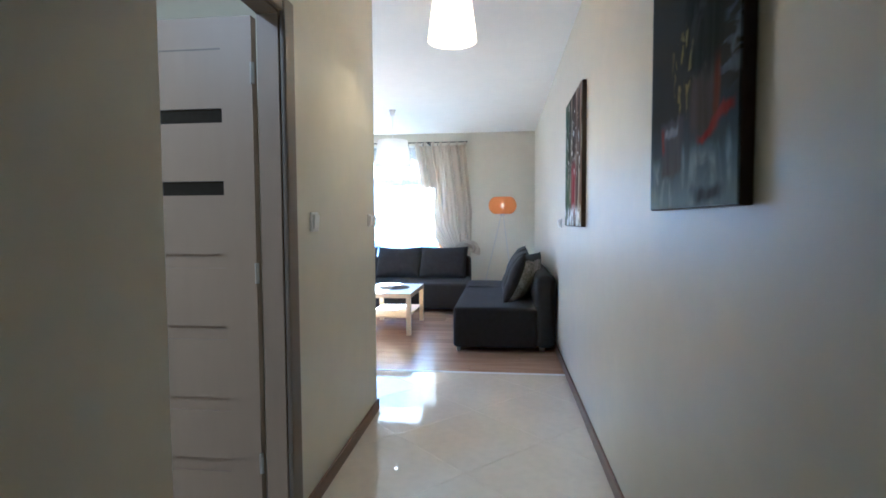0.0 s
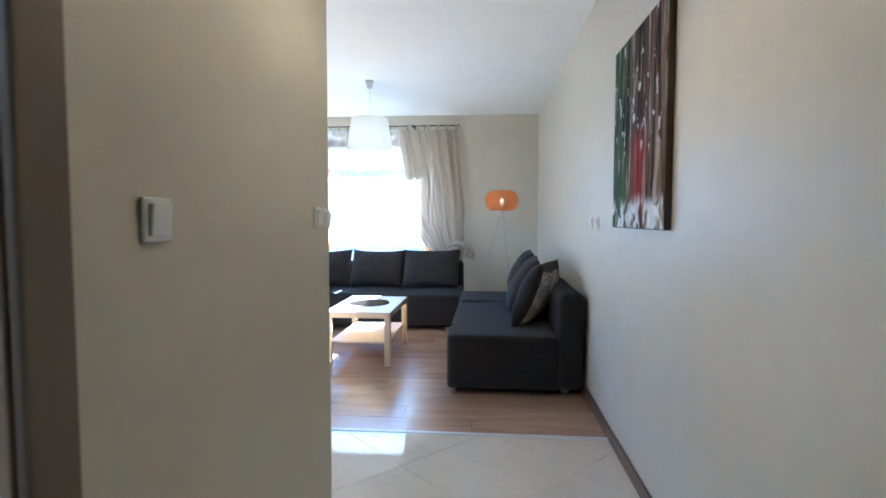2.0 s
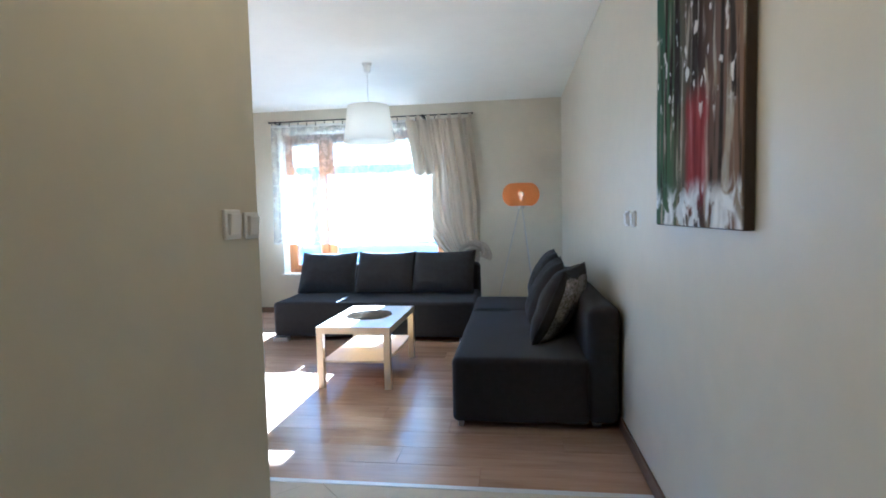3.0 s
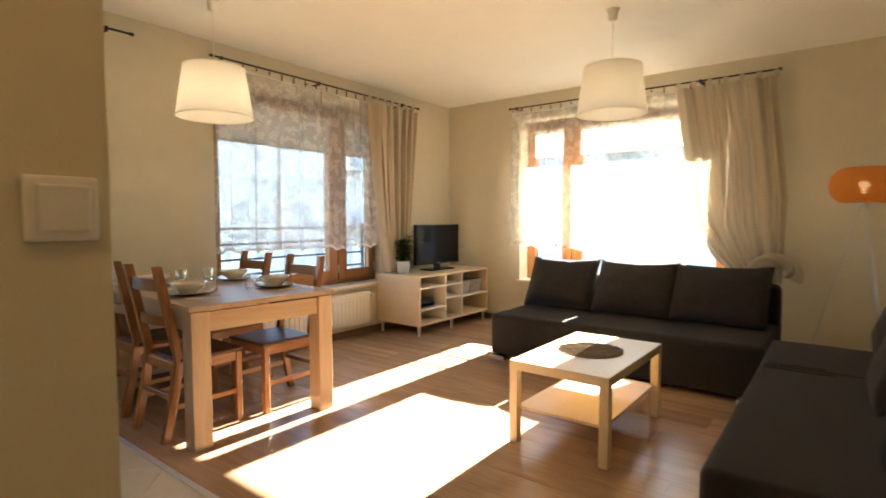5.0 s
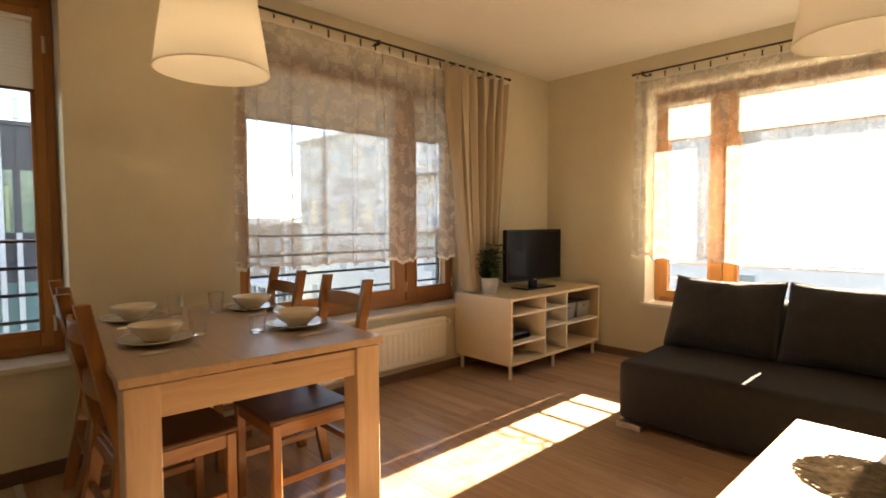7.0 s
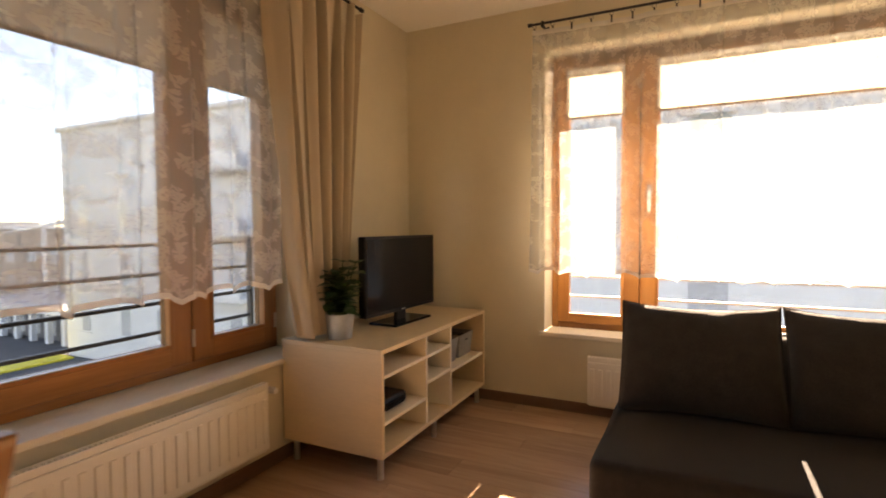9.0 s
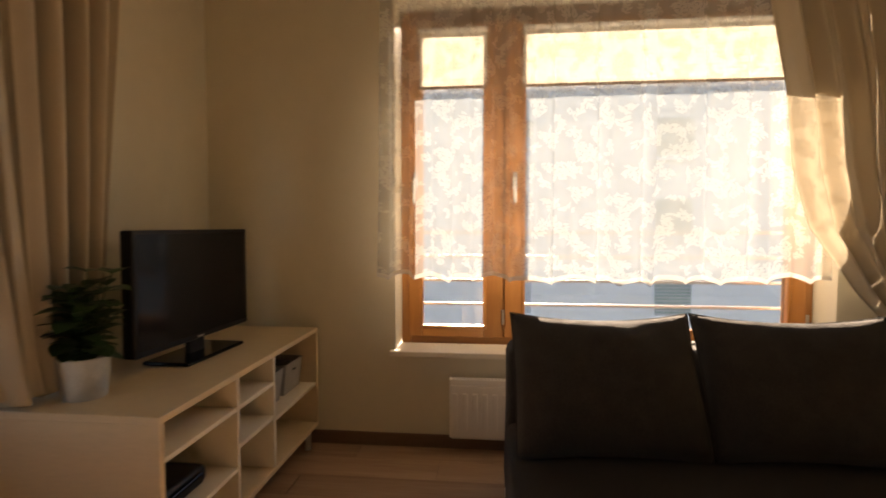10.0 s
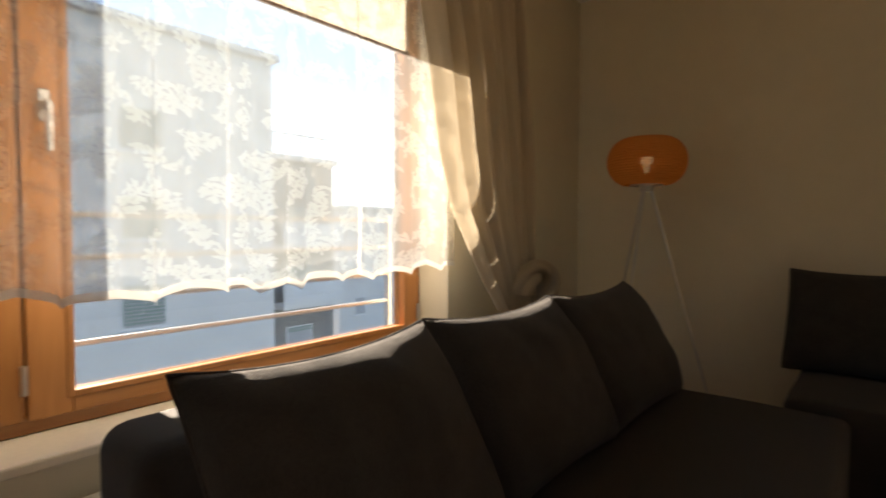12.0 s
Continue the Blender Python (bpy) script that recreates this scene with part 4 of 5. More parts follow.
coffee_table(pose(-2.0, 6.212, 0, 0, 0, -0.5), 0.55, 0.885, 0.452)
M_STRAW = mat("dark_straw", (0.23, 0.195, 0.15), 0.8, noise_scale=40, vary=0.5)
t = thing("placemat", pose(-1.725, 6.665, 0.453), "round dark woven straw mat on the coffee table", "placemat")
bm = bmesh.new()
lathe(bm, [(0.0, 0.004), (0.175, 0.004), (0.182, 0.0)], 48)
part("backing", bm, M_STRAW, t)
rng = random.Random(4)
bm = bmesh.new()
for k in range(620):
    r, a = 0.165 * math.sqrt(rng.random()), rng.uniform(0, math.tau)
    c, d = Vector((r * math.cos(a), r * math.sin(a), 0.007)), rng.gauss(0.25, 0.35)
    e = Vector((math.cos(d), math.sin(d), rng.uniform(-0.05, 0.05))) * rng.uniform(0.012, 0.032)
    cyl(bm, c - e, c + e, 0.0022, seg=5)
part("straw", bm, M_STRAW, t)


# ---- dining table, chairs and settings ----
TABLE = pose(-3.21, 5.078, 0, 0, 0, -3.5)         # its near corner; the top runs back from there
DX0, DX1, DY0, DY1, DZ = -1.325, 0.0, 0.0, 0.907, 0.768
t = thing("dining_table", TABLE, "pale oak-effect dining table with thick square legs", "dining table")
part("tabletop", box(bmesh.new(), (DX0, DY0, DZ - 0.028), (DX1, DY1, DZ), 0.002, 1), M_OAK_X, t)
for x in (DX0 + 0.012, DX1 - 0.122):
    for y in (DY0 + 0.012, DY1 - 0.112):
        part("leg", box(bmesh.new(), (x, y, 0), (x + 0.11, y + 0.10, DZ - 0.034), 0.003, 1), M_OAK, t)
for x in (DX0 + 0.03, DX1 - 0.052):
    part("apron", box(bmesh.new(), (x, DY0 + 0.112, DZ - 0.145), (x + 0.022, DY1 - 0.112, DZ - 0.040), 0.002, 1), M_OAK_Y, t)
for y in (DY0 + 0.03, DY1 - 0.052):
    part("apron", box(bmesh.new(), (DX0 + 0.122, y, DZ - 0.145), (DX1 - 0.122, y + 0.022, DZ - 0.040), 0.002, 1), M_OAK_X, t)
part("extension_leaf", box(bmesh.new(), (DX0 + 0.14, DY0 + 0.07, DZ - 0.034), (DX1 - 0.08, DY1 - 0.07, DZ - 0.029)), M_OAK_X, t)
# solid dark strip put in the gap for the shade of the extension slot
part("leaf_slot", box(bmesh.new(), (DX1 - 0.034, 0.465, DZ - 0.0395), (DX1 - 0.010, 0.79, DZ - 0.0345)), M_SEAT, t, "dark strip in place of shade in the extension slot")


def post(bm, pts, w, d):
    rings = [[bm.verts.new((x + sx * w / 2, y + sy * d / 2, z)) for sx, sy in ((-1, -1), (1, -1), (1, 1), (-1, 1))] for x, y, z in pts]
    for a, b in zip(rings, rings[1:]):
        for k in range(4):
            bm.faces.new((a[k], a[(k + 1) % 4], b[(k + 1) % 4], b[k]))
    bm.faces.new(rings[0][::-1])
    bm.faces.new(rings[-1])
    bmesh.ops.bevel(bm, geom=[e for e in bm.edges if not e.is_boundary], offset=0.004, segments=2, profile=0.5, affect="EDGES", clamp_overlap=True)
    return bm


def chair(m, label):
    """Local: back at y = 0, front at y = 0.42, x across."""
    t = thing("dining_chair", m, label, "chair", "chairs round the table")
    for s in (-1, 1):
        part("rear_leg", post(bmesh.new(), [(s * 0.172, -0.01, 0), (s * 0.172, 0.052, 0.30), (s * 0.172, 0.072, 0.46), (s * 0.172, -0.028, 0.965)], 0.034, 0.046), M_CHAIR, t)
        part("front_leg", post(bmesh.new(), [(s * 0.176, 0.425, 0), (s * 0.176, 0.425, 0.425)], 0.036, 0.036), M_CHAIR, t)
        part("side_apron", box(bmesh.new(), (s * 0.176 - 0.011, 0.08, 0.37), (s * 0.176 + 0.011, 0.408, 0.425), 0.003, 1), M_CHAIR_Y, t)
        part("side_stretcher", box(bmesh.new(), (s * 0.176 - 0.009, 0.055, 0.17), (s * 0.176 + 0.009, 0.41, 0.20), 0.003, 1), M_CHAIR_Y, t)
    part("front_apron", box(bmesh.new(), (-0.16, 0.415, 0.37), (0.16, 0.437, 0.425), 0.003, 1), M_CHAIR_X, t)
    part("rear_apron", box(bmesh.new(), (-0.157, 0.055, 0.37), (0.157, 0.076, 0.425), 0.003, 1), M_CHAIR_X, t)
    part("rear_stretcher", box(bmesh.new(), (-0.157, 0.03, 0.22), (0.157, 0.048, 0.25), 0.003, 1), M_CHAIR_X, t)
    part("seat", box(bmesh.new(), (-0.195, 0.075, 0.426), (0.195, 0.455, 0.448), 0.008, 3), M_SEAT, t, "dark brown glossy seat")
    for z, hgt in ((0.86, 0.065), (0.66, 0.055)):
        bm = bmesh.new()
        n = 8
        y0 = 0.072 - 0.198 * (z - 0.46)
        for i in range(n):
            a, b = -0.157 + 0.314 * i / n, -0.157 + 0.314 * (i + 1) / n
            ya, yb = y0 - 0.022 * (1 - (a / 0.157) ** 2), y0 - 0.022 * (1 - (b / 0.157) ** 2)
            q = [bm.verts.new(c) for c in ((a, ya - 0.008, z - hgt / 2), (b, yb - 0.008, z - hgt / 2), (b, yb - 0.008, z + hgt / 2), (a, ya - 0.008, z + hgt / 2),
                                           (a, ya + 0.008, z - hgt / 2), (b, yb + 0.008, z - hgt / 2), (b, yb + 0.008, z + hgt / 2), (a, ya + 0.008, z + hgt / 2))]
            for f in ((0, 1, 2, 3), (7, 6, 5, 4), (3, 2, 6, 7), (1, 0, 4, 5)):
                bm.faces.new([q[k] for k in f])
        bmesh.ops.remove_doubles(bm, verts=bm.verts, dist=0.0005)
        part("back_rail", bm, M_CHAIR_X, t)
    return t


M_CHAIR_Y = wood("stained_pine_side", (0.19, 0.075, 0.022), (0.31, 0.135, 0.045), 2.0, 0.35, 1, coat=0.25)
c = chair(pose(-3.635, 5.06, 0, 0, 0, 1), "brown stained pine chair pushed under the table")
copy_thing(c, pose(-4.225, 5.095, 0, 0, 0, -2))
copy_thing(c, pose(-3.59, 6.07, 0, 0, 0, 180))
copy_thing(c, pose(-4.225, 6.09, 0, 0, 0, 178))

M_CHINA = mat("cream_china", (0.74, 0.68, 0.55), 0.12, noise_scale=14, vary=0.02, coat=0.4)
M_PLATE = mat("dark_rim_plate", (0.60, 0.55, 0.45), 0.15, noise_scale=14, vary=0.03, coat=0.3)


def tumbler_glass(name):
    m = bpy.data.materials.new(name)
    m.use_nodes = True
    b = m.node_tree.nodes["Principled BSDF"]
    b.inputs["Base Color"].default_value = (0.97, 0.98, 0.98, 1)
    b.inputs["Roughness"].default_value, b.inputs["IOR"].default_value, b.inputs["Transmission Weight"].default_value = 0.02, 1.45, 1.0
    return m


M_TUMBLER = tumbler_glass("drinking_glass")


def plate(m):
    t = tagged(part("plate", lathe(bmesh.new(), [(0, 0.004), (0.085, 0.004), (0.13, 0.018), (0.132, 0.021), (0.128, 0.022), (0.085, 0.009), (0, 0.009)], 40), M_PLATE, None, "", True), "cream dinner plate on the dining table", "plate", "place settings")
    t.matrix_world = m
    return t


def bowl(m):
    t = tagged(part("bowl", lathe(bmesh.new(), [(0, 0.0), (0.045, 0.0), (0.048, 0.006), (0.085, 0.035), (0.098, 0.062), (0.095, 0.063), (0.082, 0.038), (0.045, 0.012), (0, 0.010)], 40), M_CHINA, None, "", True), "cream china bowl standing on a plate", "bowl", "place settings")
    t.matrix_world = m
    return t


def tumbler(m):
    t = tagged(part("tumbler", lathe(bmesh.new(), [(0, 0.0), (0.028, 0.0), (0.030, 0.004), (0.039, 0.098), (0.0375, 0.099), (0.0285, 0.010), (0, 0.010)], 12), M_TUMBLER), "clear faceted drinking glass on the dining table", "glass", "place settings")
    t.matrix_world = m
    return t


def cutlery(m):
    t = thing("fork", m, "steel fork beside a plate", "fork", "place settings")
    bm = box(bmesh.new(), (-0.004, -0.10, 0.0), (0.004, 0.03, 0.003), 0.001, 1)
    box(bm, (-0.011, 0.03, 0.001), (0.011, 0.052, 0.004), 0.001, 1)
    for k in range(4):
        x = -0.0095 + k * 0.0063
        box(bm, (x - 0.0014, 0.052, 0.002), (x + 0.0014, 0.095, 0.004))
    part("fork_body", bm, M_STEEL, t)
    k = thing("knife", m @ pose(0.03, 0, 0), "steel table knife beside a plate", "knife", "place settings")
    bm = box(bmesh.new(), (-0.005, -0.11, 0.0), (0.005, -0.01, 0.006), 0.002, 1)
    box(bm, (-0.008, -0.01, 0.001), (0.006, 0.10, 0.003), 0.001, 1)
    part("knife_body", bm, M_STEEL, k)


for x, y, gx, gy, cx in ((-3.675, 5.30, -3.70, 5.46, -3.50), (-4.24, 5.35, -4.21, 5.52, -4.07), (-3.575, 5.83, -3.57, 5.65, -3.39), (-4.16, 5.88, -4.20, 5.71, -3.98)):
    plate(pose(x, y, DZ))
    bowl(pose(x, y, DZ + 0.0095))
    tumbler(pose(gx, gy, DZ + 0.001))
    cutlery(pose(cx, y, DZ + 0.0005))


# ---- television bench ----
t = thing("tv_bench", Matrix(), "pale birch television bench with open shelves on steel legs", "tv bench")
BX0, BX1, BY0, BY1, BZ0, BZ1 = -4.585, -3.977, 7.80, 9.09, 0.114, 0.636
part("top_panel", box(bmesh.new(), (BX0, BY0, BZ1 - 0.022), (BX1, BY1, BZ1), 0.002, 1), M_BIRCH, t)
part("bottom_panel", box(bmesh.new(), (BX0, BY0 + 0.02, BZ0), (BX1, BY1 - 0.02, BZ0 + 0.022), 0.002, 1), M_BIRCH, t)
for y in (BY0, BY1 - 0.02):
    part("side_panel", box(bmesh.new(), (BX0, y, BZ0), (BX1, y + 0.02, BZ1 - 0.022), 0.002, 1), M_BIRCH, t)
part("back_panel", box(bmesh.new(), (BX0 + 0.002, BY0 + 0.02, BZ0 + 0.022), (BX0 + 0.010, BY1 - 0.02, BZ1 - 0.022)), M_SHELF, t)
for y in (8.242, 8.552):
    part("divider", box(bmesh.new(), (BX0 + 0.010, y, BZ0 + 0.022), (BX1 - 0.004, y + 0.016, BZ1 - 0.022), 0.001, 1), M_SHELF, t)
for y0, y1, z in ((BY0 + 0.02, 8.242, 0.500), (BY0 + 0.02, 8.242, 0.275), (8.258, 8.552, 0.500), (8.258, 8.552, 0.355), (8.568, BY1 - 0.02, 0.340)):
    part("shelf", box(bmesh.new(), (BX0 + 0.010, y0, z - 0.008), (BX1 - 0.006, y1, z + 0.008), 0.001, 1), M_SHELF, t)
for x in (BX0 + 0.05, BX1 - 0.04):
    for y in (BY0 + 0.04, 8.40, BY1 - 0.05):
        part("leg", cyl(bmesh.new(), (x, y, 0.0), (x, y, BZ0), 0.016, seg=14), M_STEEL, t, "round steel leg")

M_BOX = mat("grey_felt", (0.30, 0.29, 0.27), 0.9, noise_scale=40, vary=0.12, bump=0.3, bump_scale=500)


def storage_box(m):
    t = thing("storage_box", m, "grey felt storage basket on the bench shelf", "storage box", "storage baskets")
    bm = bmesh.new()
    box(bm, (0, 0, 0), (0.30, 0.19, 0.006))
    for a, b in (((0, 0, 0), (0.006, 0.19, 0.15)), ((0.294, 0, 0), (0.30, 0.19, 0.15)), ((0.006, 0, 0), (0.294, 0.006, 0.15)), ((0.006, 0.184, 0), (0.294, 0.19, 0.15))):
        box(bm, a, b, 0.002, 1)
    for v in bm.verts:
        k = 1 + 0.12 * v.co.z / 0.15
        v.co.x, v.co.y = 0.15 + (v.co.x - 0.15) * k, 0.095 + (v.co.y - 0.095) * k
    part("body", bm, M_BOX, t)
    part("grommet", box(bmesh.new(), (0.312, 0.08, 0.105), (0.320, 0.11, 0.113), 0.002, 1), M_BLACK, t)
    part("contents", rounded((0.02, 0.02, 0.008), (0.28, 0.17, 0.135), 0.02, 0.012, 3, 4), M_BLACK, t, "dark cables and cloth")


storage_box(pose(-4.36, 8.60, 0.349))
storage_box(pose(-4.36, 8.84, 0.349))
t = thing("media_box", pose(-4.30, 7.88, 0.2835), "small black media box on the lower shelf", "media box")
part("body", rounded((0, 0, 0.004), (0.26, 0.26, 0.07), 0.025, 0.008, 5, 5), M_BLACK, t, smooth=True)
part("front_panel", box(bmesh.new(), (0.255, 0.04, 0.015), (0.268, 0.22, 0.05), 0.003, 1), M_SCREEN, t)

t = thing("television", pose(-4.27, 8.487, 0.636, 0, 0, -2.5), "black flat television on its stand", "television")
part("casing", box(bmesh.new(), (-0.045, -0.372, 0.070), (0.0, 0.372, 0.520), 0.008), M_BLACK, t)
part("bezel", box(bmesh.new(), (-0.002, -0.372, 0.070), (0.006, 0.372, 0.520), 0.003, 1), M_BLACK, t)
part("screen", box(bmesh.new(), (0.005, -0.355, 0.092), (0.0075, 0.355, 0.505)), M_SCREEN, t, "dark glossy screen")
part("badge", box(bmesh.new(), (0.006, -0.02, 0.076), (0.0075, 0.02, 0.083)), M_STEEL, t)
part("neck", box(bmesh.new(), (-0.035, -0.05, 0.012), (-0.008, 0.05, 0.10), 0.006), M_BLACK, t)
part("base", box(bmesh.new(), (-0.11, -0.20, 0.001), (0.085, 0.20, 0.016), 0.007, 3), M_SCREEN, t)


# ---- pot plant ----
M_POT = mat("grey_pot", (0.55, 0.54, 0.52), 0.7, noise_scale=25, vary=0.1, bump=0.2)
M_LEAF = mat("leaf_green", (0.045, 0.095, 0.030), 0.4, noise_scale=14, vary=0.35)
M_SOIL = mat("soil", (0.03, 0.02, 0.014), 0.95, noise_scale=60, vary=0.4, bump=0.6)
t = thing("pot_plant", pose(-4.325, 7.945, 0.6365), "small leafy green plant in a grey pot", "plant")
part("pot", lathe(bmesh.new(), [(0, 0.0), (0.060, 0.0), (0.074, 0.125), (0.076, 0.13), (0.070, 0.13), (0.066, 0.10), (0, 0.10)], 28), M_POT, t, smooth=True)
part("soil", lathe(bmesh.new(), [(0, 0.104), (0.061, 0.102)], 20), M_SOIL, t)
rng = random.Random(9)
for k in range(11):
    a, ln = rng.uniform(0, math.tau), rng.uniform(0.13, 0.30)
    base = Vector((0.02 * math.cos(a), 0.02 * math.sin(a), 0.10))
    lean = Vector((math.cos(a), math.sin(a), 0)) * rng.uniform(0.05, 0.38)
    pts = [base + (lean * (s / 6) ** 1.6 + Vector((0, 0, 1)) * (s / 6)) * ln for s in range(7)]
    part("stem", tube(bmesh.new(), pts, 0.0022, 6), M_LEAF, t)
    for s in range(1, 7):
        for q in range(2):
            b = a + q * math.pi + s * 2.4 + rng.uniform(-0.5, 0.5)
            d = Vector((math.cos(b), math.sin(b), rng.uniform(0.0, 0.55))).normalized()
            side = d.cross(Vector((0, 0, 1))).normalized()
            up = side.cross(d)
            L, W = rng.uniform(0.06, 0.105), rng.uniform(0.028, 0.044)
            bm = bmesh.new()
            rows = []
            for i in range(6):
                f = i / 5
                w = W * math.sin(math.pi * min(1, f * 0.93 + 0.05)) ** 0.8
                c = pts[s] + d * (L * f) - up * (0.25 * L * f * f)
                rows.append([bm.verts.new(c + side * w - up * 0 + up * 0.25 * w), bm.verts.new(c), bm.verts.new(c - side * w + up * 0.25 * w)])
            for r0, r1 in zip(rows, rows[1:]):
                for i in range(2):
                    bm.faces.new((r0[i], r0[i + 1], r1[i + 1], r1[i]))
            part("leaf", bm, M_LEAF, t, smooth=True)


# ---- lamps ----
M_SHADE = cloth("cream_shade", (0.82, 0.78, 0.69), 0.5, weave=0.06, scale=500)


def glow(name, color, strength):
    m = bpy.data.materials.new(name)
    m.use_nodes = True
    n = m.node_tree.nodes
    e = n.new("ShaderNodeEmission")
    e.inputs[0].default_value, e.inputs[1].default_value = (*color, 1), strength
    m.node_tree.links.new(e.outputs[0], n["Material Output"].inputs[0])
    return m


M_BULB = glow("warm_bulb", (1.0, 0.70, 0.36), 0.8)
M_BULB_DIM = glow("faint_bulb", (1.0, 0.84, 0.62), 0.3)


def pendant(x, y, zb, zt, rb, rt, watts, label, tone=(1.0, 0.86, 0.66)):
    t = thing("pendant_lamp", pose(x, y, 0), label, "pendant lamp", "pendant lamps")
    part("ceiling_rose", lathe(bmesh.new(), [(0, CEIL - 0.075), (0.028, CEIL - 0.075), (0.034, CEIL - 0.02), (0.045, CEIL - 0.0005), (0, CEIL - 0.0005)], 24), M_WHITE, t, smooth=True)
    part("cord", cyl(bmesh.new(), (0, 0, zt - 0.10), (0, 0, CEIL - 0.07), 0.003, seg=8), M_WHITE, t)
    part("shade", lathe(bmesh.new(), [(rb, zb), (rb * 0.5 + rt * 0.5, (zb + zt) / 2), (rt, zt)], 56), M_SHADE, t, smooth=True)
    for r, z in ((rb, zb), (rt, zt)):
        part("rim", lathe(bmesh.new(), [(r - 0.002, z - 0.003), (r + 0.002, z - 0.003), (r + 0.002, z + 0.003), (r - 0.002, z + 0.003), (r - 0.002, z - 0.003)], 56), M_SHADE, t)
    sp = bmesh.new()
    for k in range(3):
        a = k * math.tau / 3
        cyl(sp, (0.02 * math.cos(a), 0.02 * math.sin(a), zt - 0.09), (rt * math.cos(a), rt * math.sin(a), zt - 0.004), 0.0018, seg=6)
    part("spider", sp, M_WHITE, t)
    part("socket", cyl(bmesh.new(), (0, 0, zt - 0.15), (0, 0, zt - 0.08), 0.02, seg=16), M_WHITE, t)
    if watts:
        b = lathe(bmesh.new(), [(0.012, zt - 0.15), (0.028, zt - 0.185), (0.03, zt - 0.205), (0.02, zt - 0.228), (0.0, zt - 0.234)], 20)
        ob = part("bulb", b, M_BULB if watts > 0.05 else M_BULB_DIM, t, "lit warm bulb", True)
        ob.visible_shadow = False
        lamp = new("bulb_light", bpy.data.lights.new("bulb_light", "POINT"))
        lamp.data.energy, lamp.data.color, lamp.data.shadow_soft_size = watts, tone, 0.03
        lamp.location = (x, y, zt - 0.205)
    return t


pendant(-3.85, 5.60, 1.88, 2.195, 0.235, 0.188, 0.04, "cream fabric drum pendant lamp lit over the dining table")
pendant(-1.865, 7.34, 1.93, 2.245, 0.232, 0.188, 0.011, "cream fabric drum pendant lamp over the living room")
pendant(-0.745, 3.62, 2.185, 2.45, 0.132, 0.096, 0.07, "small yellow-glowing fabric pendant lamp in the hall", (1.0, 0.57, 0.22))

M_ORANGE = cloth("orange_veneer", (0.58, 0.25, 0.075), 0.45, open_part=0.03, weave=0.12, scale=200)
t = thing("floor_lamp", pose(-0.474, 8.509, 0), "orange banded floor lamp on a steel tripod", "floor lamp")
sh = thing("shade", Matrix(), "orange wood-veneer banded shade", "")
sh.parent = t
NB = 22
for k in range(NB):
    f0, f1 = k / NB, (k + 1) / NB
    prof = []
    for f in (f0, f0 + 0.15 / NB, f1 - 0.15 / NB, f1):
        ang = math.pi * (0.14 + 0.72 * f)
        edge = 0.008 if f in (f0, f1) else 0
        prof.append((0.205 * math.sin(ang) ** 0.6 - edge, 1.449 - 0.125 * math.cos(ang) / math.cos(math.pi * 0.14)))
    part("band", lathe(bmesh.new(), prof, 48), M_ORANGE, sh, smooth=True)
part("shade_ring", lathe(bmesh.new(), [(0.06, 1.318), (0.085, 1.318), (0.085, 1.326), (0.06, 1.326), (0.06, 1.318)], 28), M_STEEL, t)
part("socket", cyl(bmesh.new(), (0, 0, 1.30), (0, 0, 1.39), 0.02, seg=16), M_STEEL, t)
fb = lathe(bmesh.new(), [(0.012, 1.39), (0.014, 1.43), (0.030, 1.442), (0.034, 1.456), (0.024, 1.474), (0.0, 1.480)], 18)
part("bulb", fb, glow("small_bulb", (1.0, 0.72, 0.42), 0.28), t, "lit warm bulb", True).visible_shadow = False
lm = new("floor_lamp_light", bpy.data.lights.new("floor_lamp_light", "POINT"))
lm.data.energy, lm.data.color, lm.data.shadow_soft_size, lm.location = 0.006, (1.0, 0.72, 0.42), 0.03, (-0.474, 8.509, 1.45)
for fx, fy in ((-0.33, 0.05), (0.17, -0.34), (0.17, 0.33)):
    part("leg", cyl(bmesh.new(), (fx * 0.05, fy * 0.05, 1.318), (fx, fy, 0.0), 0.0065, 0.006, seg=10), M_STEEL, t, "slim steel tripod leg")
part("hub", cyl(bmesh.new(), (0, 0, 1.29), (0, 0, 1.325), 0.035, seg=20), M_STEEL, t)

# unseen lamp added in the side room, inferred from the lit open door
t = thing("ceiling_light", pose(-2.3, 1.3, CEIL), "assumed round white ceiling light, out of view in the side room", "ceiling light")
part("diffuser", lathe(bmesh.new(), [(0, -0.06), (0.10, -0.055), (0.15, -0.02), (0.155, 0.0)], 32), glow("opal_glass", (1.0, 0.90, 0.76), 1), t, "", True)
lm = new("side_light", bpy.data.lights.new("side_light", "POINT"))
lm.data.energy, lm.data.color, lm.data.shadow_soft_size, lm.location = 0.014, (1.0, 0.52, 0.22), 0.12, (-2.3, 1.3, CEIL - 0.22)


# ---- outdoors ----
M_GROUND = mat("asphalt_ground", (0.10, 0.10, 0.105), 0.9, noise_scale=0.2, vary=0.25, bump=0.2, bump_scale=8)
M_LAWN = mat("lawn", (0.07, 0.12, 0.035), 0.9, noise_scale=1.5, vary=0.35)
M_RENDER = mat("white_render", (0.74, 0.745, 0.75), 0.85, noise_scale=0.6, vary=0.06, bump=0.1, bump_scale=20)
M_GREYR = mat("grey_render", (0.80, 0.80, 0.79), 0.85, noise_scale=0.6, vary=0.06, bump=0.1, bump_scale=20)
M_DARKP = mat("anthracite_panel", (0.115, 0.115, 0.13), 0.45, noise_scale=0.8, vary=0.15)
